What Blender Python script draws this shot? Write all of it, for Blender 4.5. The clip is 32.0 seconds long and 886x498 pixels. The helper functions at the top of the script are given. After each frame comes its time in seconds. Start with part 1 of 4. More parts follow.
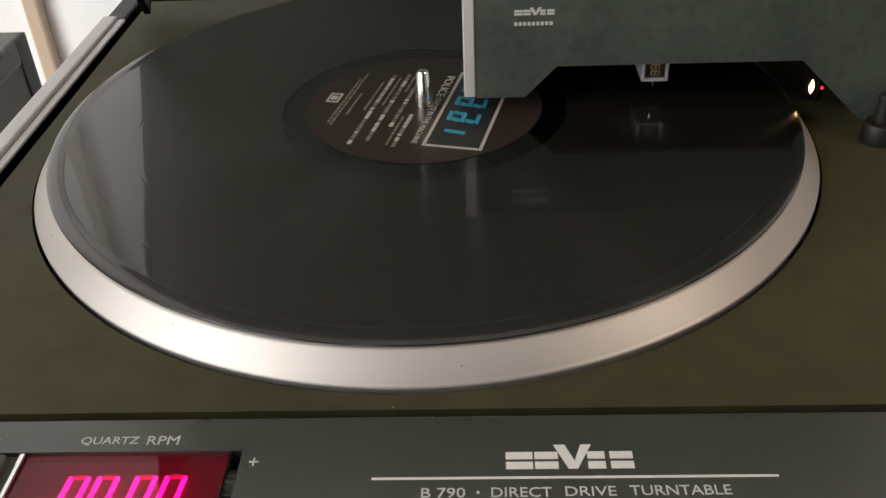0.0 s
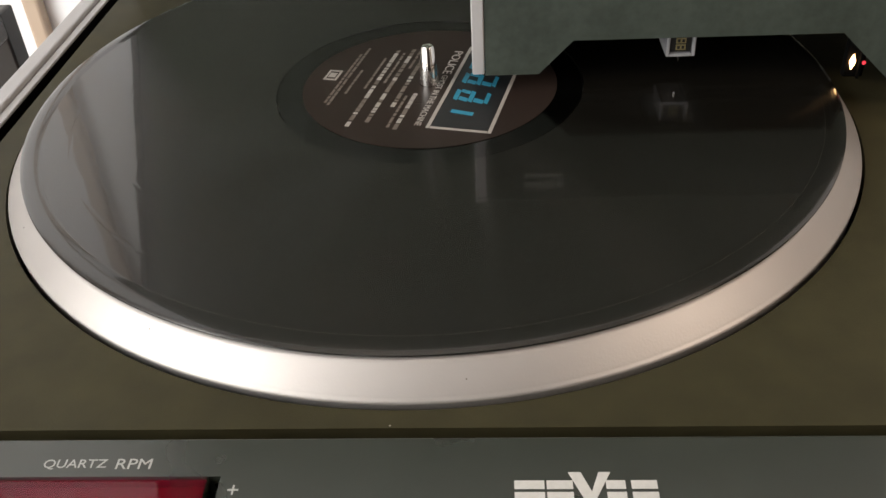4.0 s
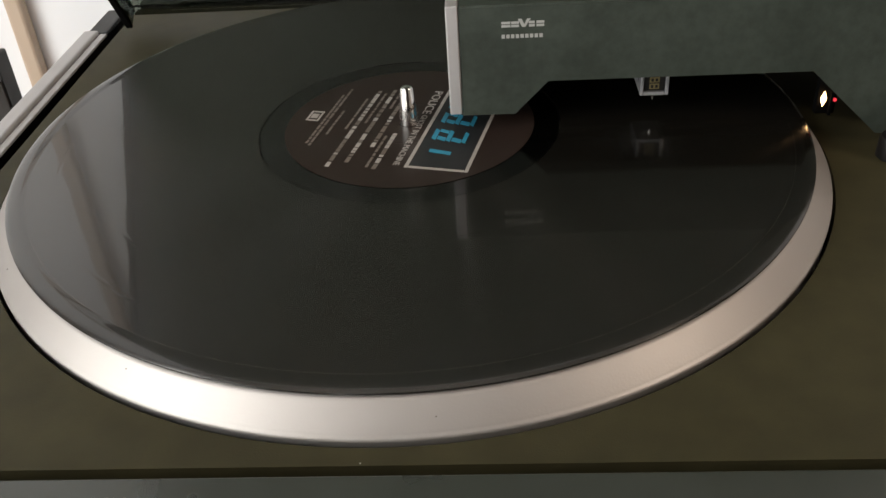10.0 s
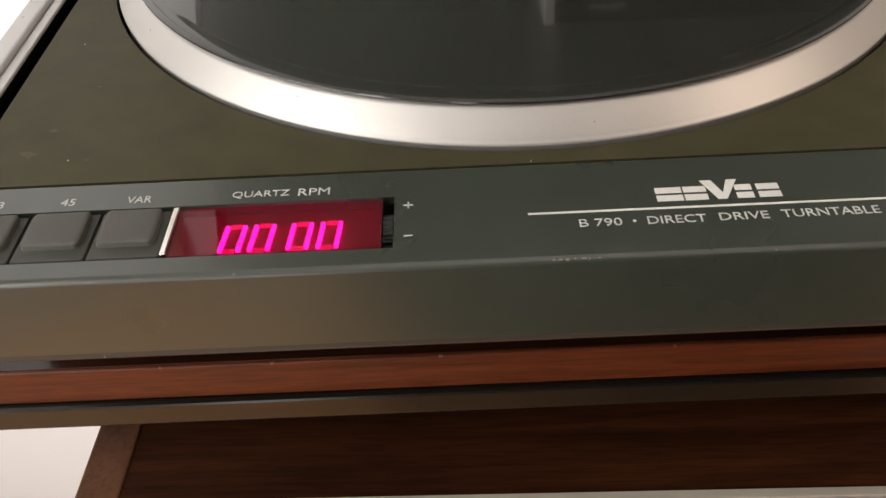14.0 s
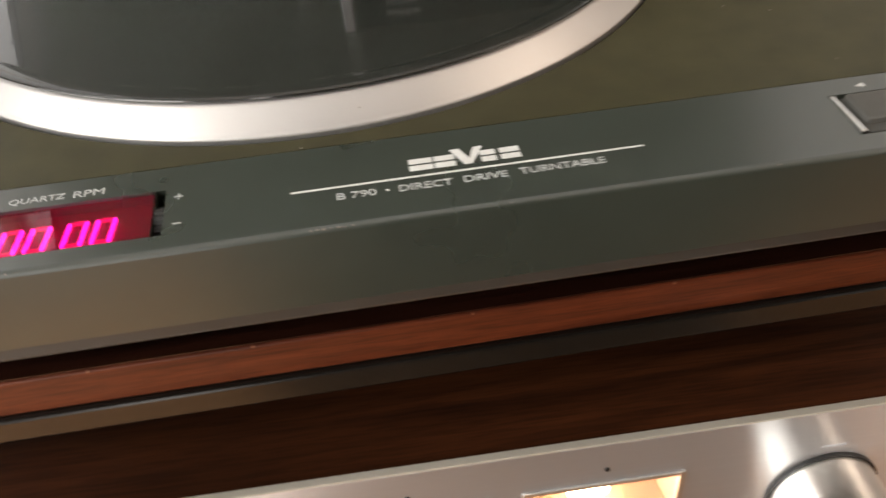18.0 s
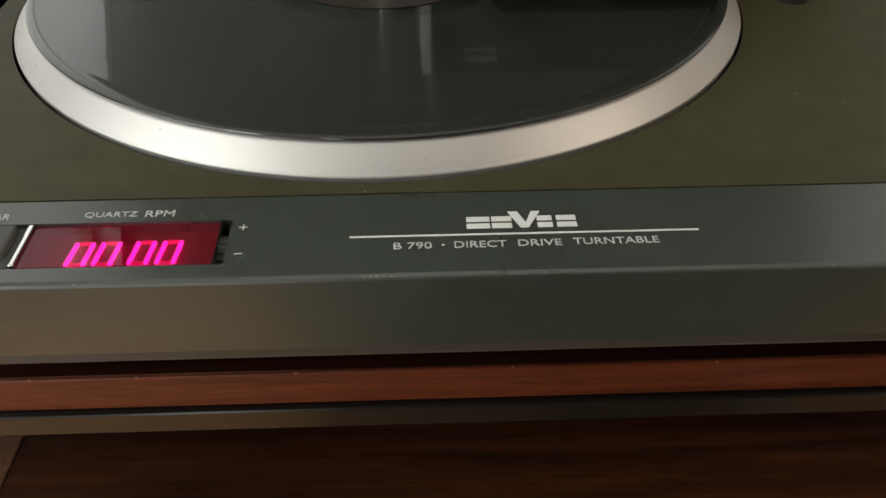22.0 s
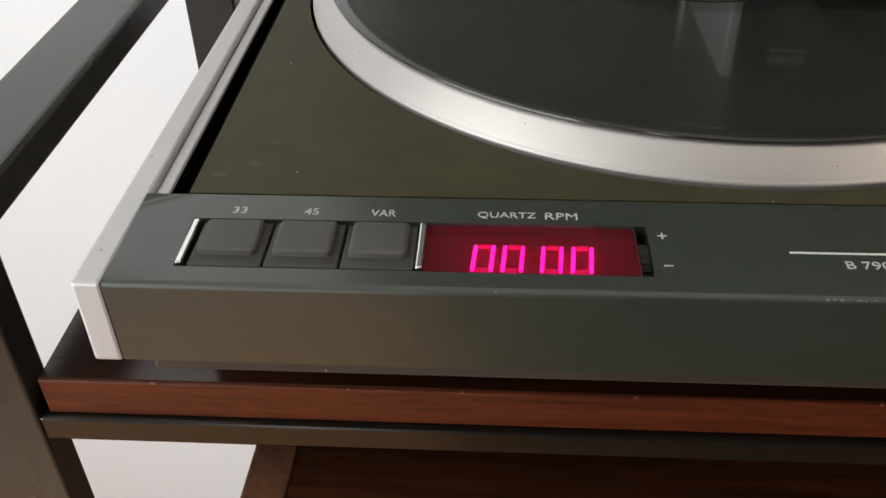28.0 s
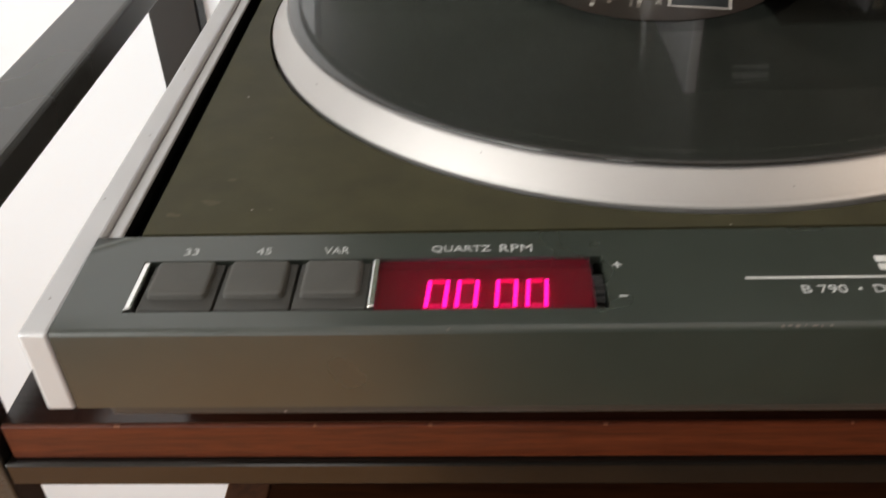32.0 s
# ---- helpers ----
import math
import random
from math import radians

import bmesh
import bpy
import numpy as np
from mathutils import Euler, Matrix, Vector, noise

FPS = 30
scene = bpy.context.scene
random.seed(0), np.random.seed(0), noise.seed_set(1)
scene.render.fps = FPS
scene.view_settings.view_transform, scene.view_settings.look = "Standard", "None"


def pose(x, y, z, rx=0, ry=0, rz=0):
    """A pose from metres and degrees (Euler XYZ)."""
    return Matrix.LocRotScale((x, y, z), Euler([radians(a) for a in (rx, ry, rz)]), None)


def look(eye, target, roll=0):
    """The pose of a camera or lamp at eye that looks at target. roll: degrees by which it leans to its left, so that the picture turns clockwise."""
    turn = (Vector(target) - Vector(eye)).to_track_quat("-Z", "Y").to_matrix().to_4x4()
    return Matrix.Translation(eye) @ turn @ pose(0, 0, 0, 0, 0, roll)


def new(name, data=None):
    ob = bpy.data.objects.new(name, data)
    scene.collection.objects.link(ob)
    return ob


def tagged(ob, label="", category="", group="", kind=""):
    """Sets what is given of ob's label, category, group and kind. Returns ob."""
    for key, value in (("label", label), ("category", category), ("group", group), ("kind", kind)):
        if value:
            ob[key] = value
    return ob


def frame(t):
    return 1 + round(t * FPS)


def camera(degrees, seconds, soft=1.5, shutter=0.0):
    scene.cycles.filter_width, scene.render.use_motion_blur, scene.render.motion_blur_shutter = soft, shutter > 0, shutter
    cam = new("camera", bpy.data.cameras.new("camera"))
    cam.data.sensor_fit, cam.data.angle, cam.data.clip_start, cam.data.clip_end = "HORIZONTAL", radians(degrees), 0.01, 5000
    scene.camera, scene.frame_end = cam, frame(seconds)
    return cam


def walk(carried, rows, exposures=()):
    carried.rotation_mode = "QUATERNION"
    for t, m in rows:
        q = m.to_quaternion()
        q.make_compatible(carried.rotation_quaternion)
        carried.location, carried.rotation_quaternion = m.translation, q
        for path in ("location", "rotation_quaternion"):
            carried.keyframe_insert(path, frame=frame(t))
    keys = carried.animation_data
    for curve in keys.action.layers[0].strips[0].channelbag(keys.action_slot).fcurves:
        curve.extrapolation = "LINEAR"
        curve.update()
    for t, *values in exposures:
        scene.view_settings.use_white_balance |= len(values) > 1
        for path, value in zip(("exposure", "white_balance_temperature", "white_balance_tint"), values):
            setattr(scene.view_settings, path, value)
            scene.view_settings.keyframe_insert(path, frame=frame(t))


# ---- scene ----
# ---- camera ----
cam = camera(52.23, 32.0, shutter=0.5)
ROWS = [
    (0.0, look((0.0211, -0.3429, 0.1805), (-0.0170, 0.4727, -0.3969), -2.59)),
    (0.5, look((0.0209, -0.3437, 0.1809), (-0.0156, 0.4723, -0.3959), -2.53)),
    (1.0, look((0.0202, -0.3424, 0.1804), (-0.0208, 0.4719, -0.3987), -2.67)),
    (1.5, look((0.0206, -0.3362, 0.1779), (-0.0211, 0.4768, -0.4028), -2.86)),
    (2.0, look((0.0223, -0.3259, 0.1728), (-0.0224, 0.4827, -0.4139), -2.88)),
    (2.5, look((0.0207, -0.3234, 0.1718), (-0.0275, 0.4809, -0.4204), -3.00)),
    (4.5, look((0.0243, -0.3125, 0.1698), (-0.0325, 0.4816, -0.4353), -3.50)),
    (5.0, look((0.0256, -0.3082, 0.1682), (-0.0318, 0.4851, -0.4380), -3.56)),
    (5.5, look((0.0302, -0.3060, 0.1674), (-0.0229, 0.4894, -0.4364), -3.68)),
    (6.0, look((0.0327, -0.3106, 0.1684), (-0.0159, 0.4899, -0.4290), -3.66)),
    (6.5, look((0.0342, -0.3123, 0.1677), (-0.0131, 0.4916, -0.4252), -3.74)),
    (7.0, look((0.0323, -0.3126, 0.1695), (-0.0127, 0.4954, -0.4179), -3.90)),
    (7.5, look((0.0322, -0.3131, 0.1697), (-0.0128, 0.4977, -0.4139), -4.04)),
    (8.0, look((0.0331, -0.3137, 0.1694), (-0.0167, 0.5015, -0.4077), -3.97)),
    (8.5, look((0.0325, -0.3148, 0.1709), (-0.0202, 0.5048, -0.3996), -3.96)),
    (9.0, look((0.0327, -0.3163, 0.1719), (-0.0208, 0.5023, -0.4000), -3.92)),
    (9.5, look((0.0328, -0.3164, 0.1732), (-0.0245, 0.5002, -0.4011), -3.90)),
    (10.0, look((0.0327, -0.3189, 0.1746), (-0.0258, 0.4980, -0.3992), -3.93)),
    (10.5, look((0.0332, -0.3187, 0.1739), (-0.0286, 0.4987, -0.3989), -3.70)),
    (11.0, look((0.0332, -0.3193, 0.1746), (-0.0267, 0.4991, -0.3968), -3.84)),
    (11.5, look((0.0328, -0.3216, 0.1734), (-0.0300, 0.4940, -0.4018), -4.05)),
    (12.0, look((0.0454, -0.3473, 0.1743), (-0.0232, 0.4594, -0.4127), -3.49)),
    (12.5, look((0.0670, -0.3953, 0.1751), (0.0205, 0.3894, -0.4431), -0.93)),
    (13.0, look((0.0466, -0.4034, 0.1657), (-0.0310, 0.3949, -0.4315), -1.85)),
    (13.5, look((-0.0065, -0.3808, 0.1572), (-0.0717, 0.3966, -0.4685), -5.19)),
    (14.0, look((-0.0244, -0.3730, 0.1497), (-0.0425, 0.3830, -0.5046), -3.44)),
    (14.5, look((-0.0241, -0.3712, 0.1492), (-0.0501, 0.3866, -0.5029), -3.65)),
    (16.5, look((-0.0012, -0.4409, 0.1717), (-0.0055, 0.3368, -0.4568), 0.02)),
    (17.0, look((-0.0055, -0.3816, 0.1626), (0.0253, 0.4027, -0.4570), -4.78)),
    (17.5, look((-0.0193, -0.3754, 0.1347), (0.1248, 0.4224, -0.4508), -2.90)),
    (18.0, look((0.0122, -0.3996, 0.1477), (0.0953, 0.3687, -0.4870), -4.28)),
    (18.5, look((0.0371, -0.4274, 0.1617), (0.1306, 0.3507, -0.4595), 0.48)),
    (19.0, look((0.0486, -0.4395, 0.1644), (0.1156, 0.3428, -0.4548), 0.79)),
    (19.5, look((0.0478, -0.4377, 0.1624), (0.1127, 0.3481, -0.4528), 1.02)),
    (20.0, look((0.0481, -0.4266, 0.1621), (0.1080, 0.3630, -0.4486), -0.24)),
    (20.5, look((0.0438, -0.4216, 0.1603), (0.0993, 0.3705, -0.4475), -0.54)),
    (21.0, look((0.0250, -0.4111, 0.1615), (0.0607, 0.3796, -0.4497), -0.60)),
    (21.5, look((0.0138, -0.4003, 0.1592), (0.0498, 0.3889, -0.4539), -0.00)),
    (22.0, look((0.0132, -0.3989, 0.1591), (0.0403, 0.3909, -0.4537), -0.16)),
    (22.5, look((0.0157, -0.4024, 0.1567), (0.0377, 0.3866, -0.4573), -0.14)),
    (23.0, look((0.0183, -0.4124, 0.1552), (0.0371, 0.3758, -0.4600), -0.09)),
    (23.5, look((0.0224, -0.4179, 0.1596), (0.0384, 0.3700, -0.4560), 0.11)),
    (24.0, look((0.0263, -0.4448, 0.1600), (0.0362, 0.3452, -0.4531), 2.07)),
    (24.2, look((0.0304, -0.4607, 0.1608), (0.0376, 0.3308, -0.4504), 2.84)),
    (24.5, look((0.0321, -0.4654, 0.1607), (0.0004, 0.3244, -0.4517), 1.74)),
    (25.0, look((0.0061, -0.4140, 0.1593), (-0.0289, 0.3722, -0.4577), 0.98)),
    (25.5, look((-0.0441, -0.3683, 0.1494), (-0.1048, 0.4325, -0.4465), -3.31)),
    (26.0, look((-0.0667, -0.3667, 0.1420), (-0.1323, 0.4321, -0.4562), -3.65)),
    (26.5, look((-0.0698, -0.3748, 0.1427), (-0.1282, 0.4211, -0.4600), -3.01)),
    (28.5, look((-0.0831, -0.3761, 0.1417), (-0.1361, 0.4191, -0.4622), -0.89)),
    (29.0, look((-0.0804, -0.3762, 0.1409), (-0.1339, 0.4204, -0.4612), -1.28)),
    (29.5, look((-0.0869, -0.3829, 0.1398), (-0.1431, 0.4159, -0.4592), -1.48)),
    (30.0, look((-0.0879, -0.3844, 0.1390), (-0.1416, 0.4111, -0.4646), -1.53)),
    (30.5, look((-0.0793, -0.3821, 0.1337), (-0.1271, 0.4074, -0.4782), -1.75)),
    (31.0, look((-0.0823, -0.3778, 0.1373), (-0.1332, 0.4137, -0.4716), -2.35)),
    (31.5, look((-0.0825, -0.3759, 0.1381), (-0.1314, 0.4153, -0.4715), -2.49)),
    (32.0, look((-0.0709, -0.3700, 0.1451), (-0.1167, 0.4339, -0.4479), -2.72)),
]
walk(cam, ROWS, [(0.0, -0.48, 7400, 13), (2.0, -0.15, 7450, 15), (5.0, -0.25, 7350, 13), (7.0, -0.33, 7350, 13), (9.0, -0.48, 7350, 12), (12.0, -0.5, 7300, 12), (14.0, -0.14, 7450, 13), (17.0, -0.03, 7450, 11),
                 (18.0, 0.2, 7300, 12), (19.0, -0.3, 6950, 5), (23.0, -0.37, 7100, 5), (24.0, -0.30, 6900, 5), (24.5, -0.64, 6500, 7), (26.0, -0.52, 6900, 8), (29.0, -0.46, 6950, 11), (30.0, -0.58, 6950, 11),
                 (31.0, -0.42, 7050, 11), (32.0, -0.32, 7150, 11)])

# ---- light ----
world = bpy.data.worlds.new("world")
scene.world = world
world.use_nodes = True
wn = world.node_tree.nodes
sky = wn.new("ShaderNodeTexSky")
sky.sky_type, sky.sun_disc = "NISHITA", False
sky.sun_elevation, sky.sun_rotation = radians(55), radians(287)
world.node_tree.links.new(sky.outputs[0], wn["Background"].inputs[0])
wn["Background"].inputs[1].default_value = 0.12


def area(name, m, sx, sy, power, colour):
    l = bpy.data.lights.new(name, "AREA")
    l.shape, l.size, l.size_y, l.energy, l.color = "RECTANGLE", sx, sy, power, colour
    ob = new(name, l)
    ob.matrix_world = m
    return ob


# a patch of sun through the window onto the floor
sun = bpy.data.lights.new("sun", "SUN")
sun.energy, sun.angle, sun.color = 2.8, radians(0.5), (1.0, 0.95, 0.88)
new("sun", sun).matrix_world = look((-1.43, 0.45, 2.25), (0.0, 0.0, 0.0))

# daylight in the window of the left wall, and a warm wall lamp to the right
# unseen opening in the front wall, made for the fill light
FILL_GAP = (-0.82, -0.48, -0.70, 1.15)
WIN = (-1.45, -0.26, -0.40, 1.15)
area("window_light", look((-0.97, -0.855, 0.375), (0, -0.855, 0.335)), 1.19, 1.55, 45, (0.925, 0.97, 1.0))
# front fill added in that opening; no such source is known
area("front_fill", look((-0.65, -2.56, 0.22), (-0.65, 0, 0.22)), 0.30, 1.8, 6, (0.97, 0.97, 1.0))
area("side_lamp", look((1.30, -0.60, 0.86), (0.1, -0.2, 0.0)), 0.46, 0.40, 8.2, (1.0, 0.87, 0.77))


# ---- materials ----
def mat(name, base, rough=0.5, metal=0.0, var=0.15, scale=60.0, bump=0.0, bscale=400.0, stretch=(1, 1, 1), spec=0.5, coat=0.0, coat_rough=0.05):
    m = bpy.data.materials.new(name)
    m.use_nodes = True
    nt = m.node_tree
    n, l = nt.nodes, nt.links
    b = n["Principled BSDF"]
    b.inputs["Roughness"].default_value, b.inputs["Metallic"].default_value = rough, metal
    b.inputs["Specular IOR Level"].default_value = spec
    b.inputs["Coat Weight"].default_value, b.inputs["Coat Roughness"].default_value = coat, coat_rough
    tc, mp = n.new("ShaderNodeTexCoord"), n.new("ShaderNodeMapping")
    mp.inputs["Scale"].default_value = stretch
    l.new(tc.outputs["Object"], mp.inputs["Vector"])
    n1, n2 = n.new("ShaderNodeTexNoise"), n.new("ShaderNodeTexNoise")
    n1.inputs["Scale"].default_value, n1.inputs["Detail"].default_value = scale, 4
    n2.inputs["Scale"].default_value, n2.inputs["Detail"].default_value = scale * 0.13, 3
    for q in (n1, n2):
        l.new(mp.outputs[0], q.inputs["Vector"])
    mx = n.new("ShaderNodeMath")
    mx.operation = "ADD"
    l.new(n1.outputs["Fac"], mx.inputs[0]), l.new(n2.outputs["Fac"], mx.inputs[1])
    rp = n.new("ShaderNodeValToRGB")
    rp.color_ramp.elements[0].position, rp.color_ramp.elements[1].position = 0.2, 0.8
    rp.color_ramp.interpolation = "EASE"
    lo = [max(0, c * (1 - var)) for c in base]
    hi = [min(1, c * (1 + var)) for c in base]
    rp.color_ramp.elements[0].color, rp.color_ramp.elements[1].color = (*lo, 1), (*hi, 1)
    hf = n.new("ShaderNodeMath")
    hf.operation = "MULTIPLY"
    hf.inputs[1].default_value = 0.5
    l.new(mx.outputs[0], hf.inputs[0]), l.new(hf.outputs[0], rp.inputs["Fac"])
    l.new(rp.outputs[0], b.inputs["Base Color"])
    rr = n.new("ShaderNodeMapRange")
    rr.inputs["From Min"].default_value, rr.inputs["From Max"].default_value = 0.15, 0.85
    rr.inputs["To Min"].default_value, rr.inputs["To Max"].default_value = max(0.02, rough * 0.88), min(1, rough * 1.12)
    rr.interpolation_type = "SMOOTHSTEP"
    l.new(n2.outputs["Fac"], rr.inputs["Value"]), l.new(rr.outputs[0], b.inputs["Roughness"])
    if bump:
        nb, bp = n.new("ShaderNodeTexNoise"), n.new("ShaderNodeBump")
        nb.inputs["Scale"].default_value, nb.inputs["Detail"].default_value = bscale, 3
        l.new(mp.outputs[0], nb.inputs["Vector"])
        bp.inputs["Strength"].default_value, bp.inputs["Distance"].default_value = bump, 0.0005
        l.new(nb.outputs["Fac"], bp.inputs["Height"]), l.new(bp.outputs[0], b.inputs["Normal"])
    return m


def glow(name, colour, strength):
    m = bpy.data.materials.new(name)
    m.use_nodes = True
    b = m.node_tree.nodes["Principled BSDF"]
    b.inputs["Base Color"].default_value = (*colour, 1)
    b.inputs["Emission Color"].default_value = (*colour, 1)
    b.inputs["Emission Strength"].default_value = strength
    return m


def clear(name, tint, ior=1.49, rough=0.02):
    """Thin tinted plastic: a tinted see-through sheet with a glossy skin."""
    m = bpy.data.materials.new(name)
    m.use_nodes = True
    n, l = m.node_tree.nodes, m.node_tree.links
    n.remove(n["Principled BSDF"])
    t, g, f, x = n.new("ShaderNodeBsdfTransparent"), n.new("ShaderNodeBsdfGlossy"), n.new("ShaderNodeLayerWeight"), n.new("ShaderNodeMixShader")
    t.inputs[0].default_value = (*tint, 1)
    g.inputs["Roughness"].default_value = rough
    p, r = n.new("ShaderNodeMath"), n.new("ShaderNodeMapRange")
    p.operation, p.inputs[1].default_value = "POWER", 5.0
    f.inputs["Blend"].default_value = 0.5
    l.new(f.outputs["Facing"], p.inputs[0]), l.new(p.outputs[0], r.inputs["Value"])
    r.inputs["To Min"].default_value, r.inputs["To Max"].default_value = ((ior - 1) / (ior + 1)) ** 2, 0.9
    l.new(r.outputs[0], x.inputs[0]), l.new(t.outputs[0], x.inputs[1]), l.new(g.outputs[0], x.inputs[2])
    l.new(x.outputs[0], n["Material Output"].inputs[0])
    return m


def wood(name, dark, light, rough=0.4, axis=0, grain=1.0, spec=0.5, coat=0.0):
    """Veneer with long streaks along one axis and fine pores."""
    m = bpy.data.materials.new(name)
    m.use_nodes = True
    n, l = m.node_tree.nodes, m.node_tree.links
    b = n["Principled BSDF"]
    b.inputs["Roughness"].default_value, b.inputs["Specular IOR Level"].default_value = rough, spec
    b.inputs["Coat Weight"].default_value = coat
    tc, mp = n.new("ShaderNodeTexCoord"), n.new("ShaderNodeMapping")
    s = [90 * grain] * 3
    s[axis] = 5 * grain
    mp.inputs["Scale"].default_value = s
    l.new(tc.outputs["Object"], mp.inputs["Vector"])
    n1, n2 = n.new("ShaderNodeTexNoise"), n.new("ShaderNodeTexNoise")
    n1.inputs["Scale"].default_value, n1.inputs["Detail"].default_value, n1.inputs["Distortion"].default_value = 1.0, 6, 0.6
    n2.inputs["Scale"].default_value, n2.inputs["Detail"].default_value = 6.0, 3
    for q in (n1, n2):
        l.new(mp.outputs[0], q.inputs["Vector"])
    rp = n.new("ShaderNodeValToRGB")
    rp.color_ramp.elements[0].position, rp.color_ramp.elements[1].position = 0.3, 0.72
    rp.color_ramp.elements[0].color, rp.color_ramp.elements[1].color = (*dark, 1), (*light, 1)
    l.new(n1.outputs["Fac"], rp.inputs["Fac"])
    mx = n.new("ShaderNodeMix")
    mx.data_type, mx.blend_type = "RGBA", "MULTIPLY"
    mx.inputs["Factor"].default_value = 0.5
    r2 = n.new("ShaderNodeValToRGB")
    r2.color_ramp.elements[0].position, r2.color_ramp.elements[1].position = 0.38, 0.55
    r2.color_ramp.elements[0].color = (0.35, 0.3, 0.28, 1)
    l.new(n2.outputs["Fac"], r2.inputs["Fac"])
    l.new(rp.outputs[0], mx.inputs["A"]), l.new(r2.outputs[0], mx.inputs["B"])
    l.new(mx.outputs["Result"], b.inputs["Base Color"])
    bp = n.new("ShaderNodeBump")
    bp.inputs["Strength"].default_value, bp.inputs["Distance"].default_value = 0.15, 0.0003
    l.new(n2.outputs["Fac"], bp.inputs["Height"]), l.new(bp.outputs[0], b.inputs["Normal"])
    return m


def brushed(name, base, rough, stretch, strength=0.25):
    return mat(name, base, rough, 1.0, 0.025, 30, strength, 120, stretch)


def vinyl_material(name, base, lo, hi, coat=0.85):
    """Black vinyl: the groove bands differ in gloss from ring to ring."""
    m = bpy.data.materials.new(name)
    m.use_nodes = True
    n, l = m.node_tree.nodes, m.node_tree.links
    b = n["Principled BSDF"]
    b.inputs["Base Color"].default_value = (*base, 1)
    tc = n.new("ShaderNodeTexCoord")
    ln = n.new("ShaderNodeVectorMath")
    ln.operation = "LENGTH"
    l.new(tc.outputs["Object"], ln.inputs[0])
    nz = n.new("ShaderNodeTexNoise")
    nz.noise_dimensions = "1D"
    nz.inputs["Scale"].default_value, nz.inputs["Detail"].default_value = 160.0, 2
    l.new(ln.outputs["Value"], nz.inputs["W"])
    ds = n.new("ShaderNodeTexNoise")
    ds.inputs["Scale"].default_value, ds.inputs["Detail"].default_value = 25, 4
    l.new(tc.outputs["Object"], ds.inputs["Vector"])
    ad = n.new("ShaderNodeMath")
    ad.operation = "ADD"
    l.new(nz.outputs["Fac"], ad.inputs[0]), l.new(ds.outputs["Fac"], ad.inputs[1])
    rr = n.new("ShaderNodeMapRange")
    rr.inputs["From Min"].default_value, rr.inputs["From Max"].default_value = 0.7, 1.3
    rr.inputs["To Min"].default_value, rr.inputs["To Max"].default_value = lo, hi
    l.new(ad.outputs[0], rr.inputs["Value"])
    b.inputs["IOR"].default_value = 1.5
    l.new(rr.outputs[0], b.inputs["Coat Roughness"])
    b.inputs["Roughness"].default_value, b.inputs["Anisotropic"].default_value = 0.24, 1.0
    b.inputs["Anisotropic Rotation"].default_value = 0.25
    b.inputs["Specular IOR Level"].default_value, b.inputs["Coat Weight"].default_value = 0.5, coat
    wv, bp = n.new("ShaderNodeTexNoise"), n.new("ShaderNodeBump")      # slight warp of the pressing
    wv.inputs["Scale"].default_value, wv.inputs["Detail"].default_value = 22, 2
    bp.inputs["Strength"].default_value, bp.inputs["Distance"].default_value = 0.35, 0.0006
    l.new(tc.outputs["Object"], wv.inputs["Vector"]), l.new(wv.outputs["Fac"], bp.inputs["Height"])
    l.new(bp.outputs[0], b.inputs["Coat Normal"])
    tg = n.new("ShaderNodeTangent")
    tg.direction_type, tg.axis = "RADIAL", "Z"
    l.new(tg.outputs[0], b.inputs["Tangent"])
    return m


DECK = mat("deck_paint", (0.0445, 0.0405, 0.0198), 0.6, 0, 0.27, 75, 0.12, 1800, spec=0.22)
PANEL = mat("panel_paint", (0.0228, 0.0282, 0.0222), 0.29, 0, 0.14, 120, 0.05, 2500, spec=1.0)
ARMPAINT = mat("hammered_paint", (0.043, 0.055, 0.046), 0.5, 0, 0.32, 280, 0.15, 900, spec=0.35)
SILVER = mat("anodised_silver", (0.72, 0.71, 0.70), 0.42, 1.0, 0.05, 60, 0.1, 900)
CAPSILVER = mat("satin_silver_paint", (0.485, 0.48, 0.485), 0.5, 0.35, 0.05, 60, 0.08, 1500)
RIM = mat("turned_aluminium", (0.465, 0.445, 0.43), 0.48, 0.62, 0.05, 40, 0.06, 1200)
CHROME = mat("polished_steel", (0.85, 0.84, 0.82), 0.12, 1.0, 0.04, 80)
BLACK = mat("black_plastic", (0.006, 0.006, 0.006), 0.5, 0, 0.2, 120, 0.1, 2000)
MATTBLACK = mat("flat_black", (0.002, 0.002, 0.002), 0.85, 0, 0.2, 120, spec=0.06)
BUTTON = mat("button_plastic", (0.056, 0.054, 0.048), 0.6, 0, 0.1, 150, 0.2, 3500)
# button plastic again, darkened to hold the shade around the caps
KEYSHADE = mat("shaded_key_plastic", (0.036, 0.035, 0.031), 0.6, 0, 0.1, 150, 0.2, 3500)
PAN = mat("grey_pan", (0.036, 0.031, 0.026), 0.5, 0, 0.12, 90, 0.1, 900)
ARM_INK = mat("dull_white_print", (0.40, 0.41, 0.40), 0.6, 0, 0.08, 900)
LETTER_INK = mat("grey_white_print", (0.42, 0.43, 0.42), 0.6, 0, 0.08, 900)
WHITE_INK = mat("white_print", (0.56, 0.56, 0.54), 0.6, 0, 0.08, 900)
VINYL = vinyl_material("vinyl", (0.0074, 0.0069, 0.0057), 0.035, 0.06, 0.64)
RUNOUT = vinyl_material("slick_vinyl", (0.0012, 0.0012, 0.0011), 0.05, 0.08, 0.35)
LABEL = mat("label_paper", (0.027, 0.0185, 0.0155), 0.38, 0, 0.1, 200, 0.06, 2500, spec=0.3)
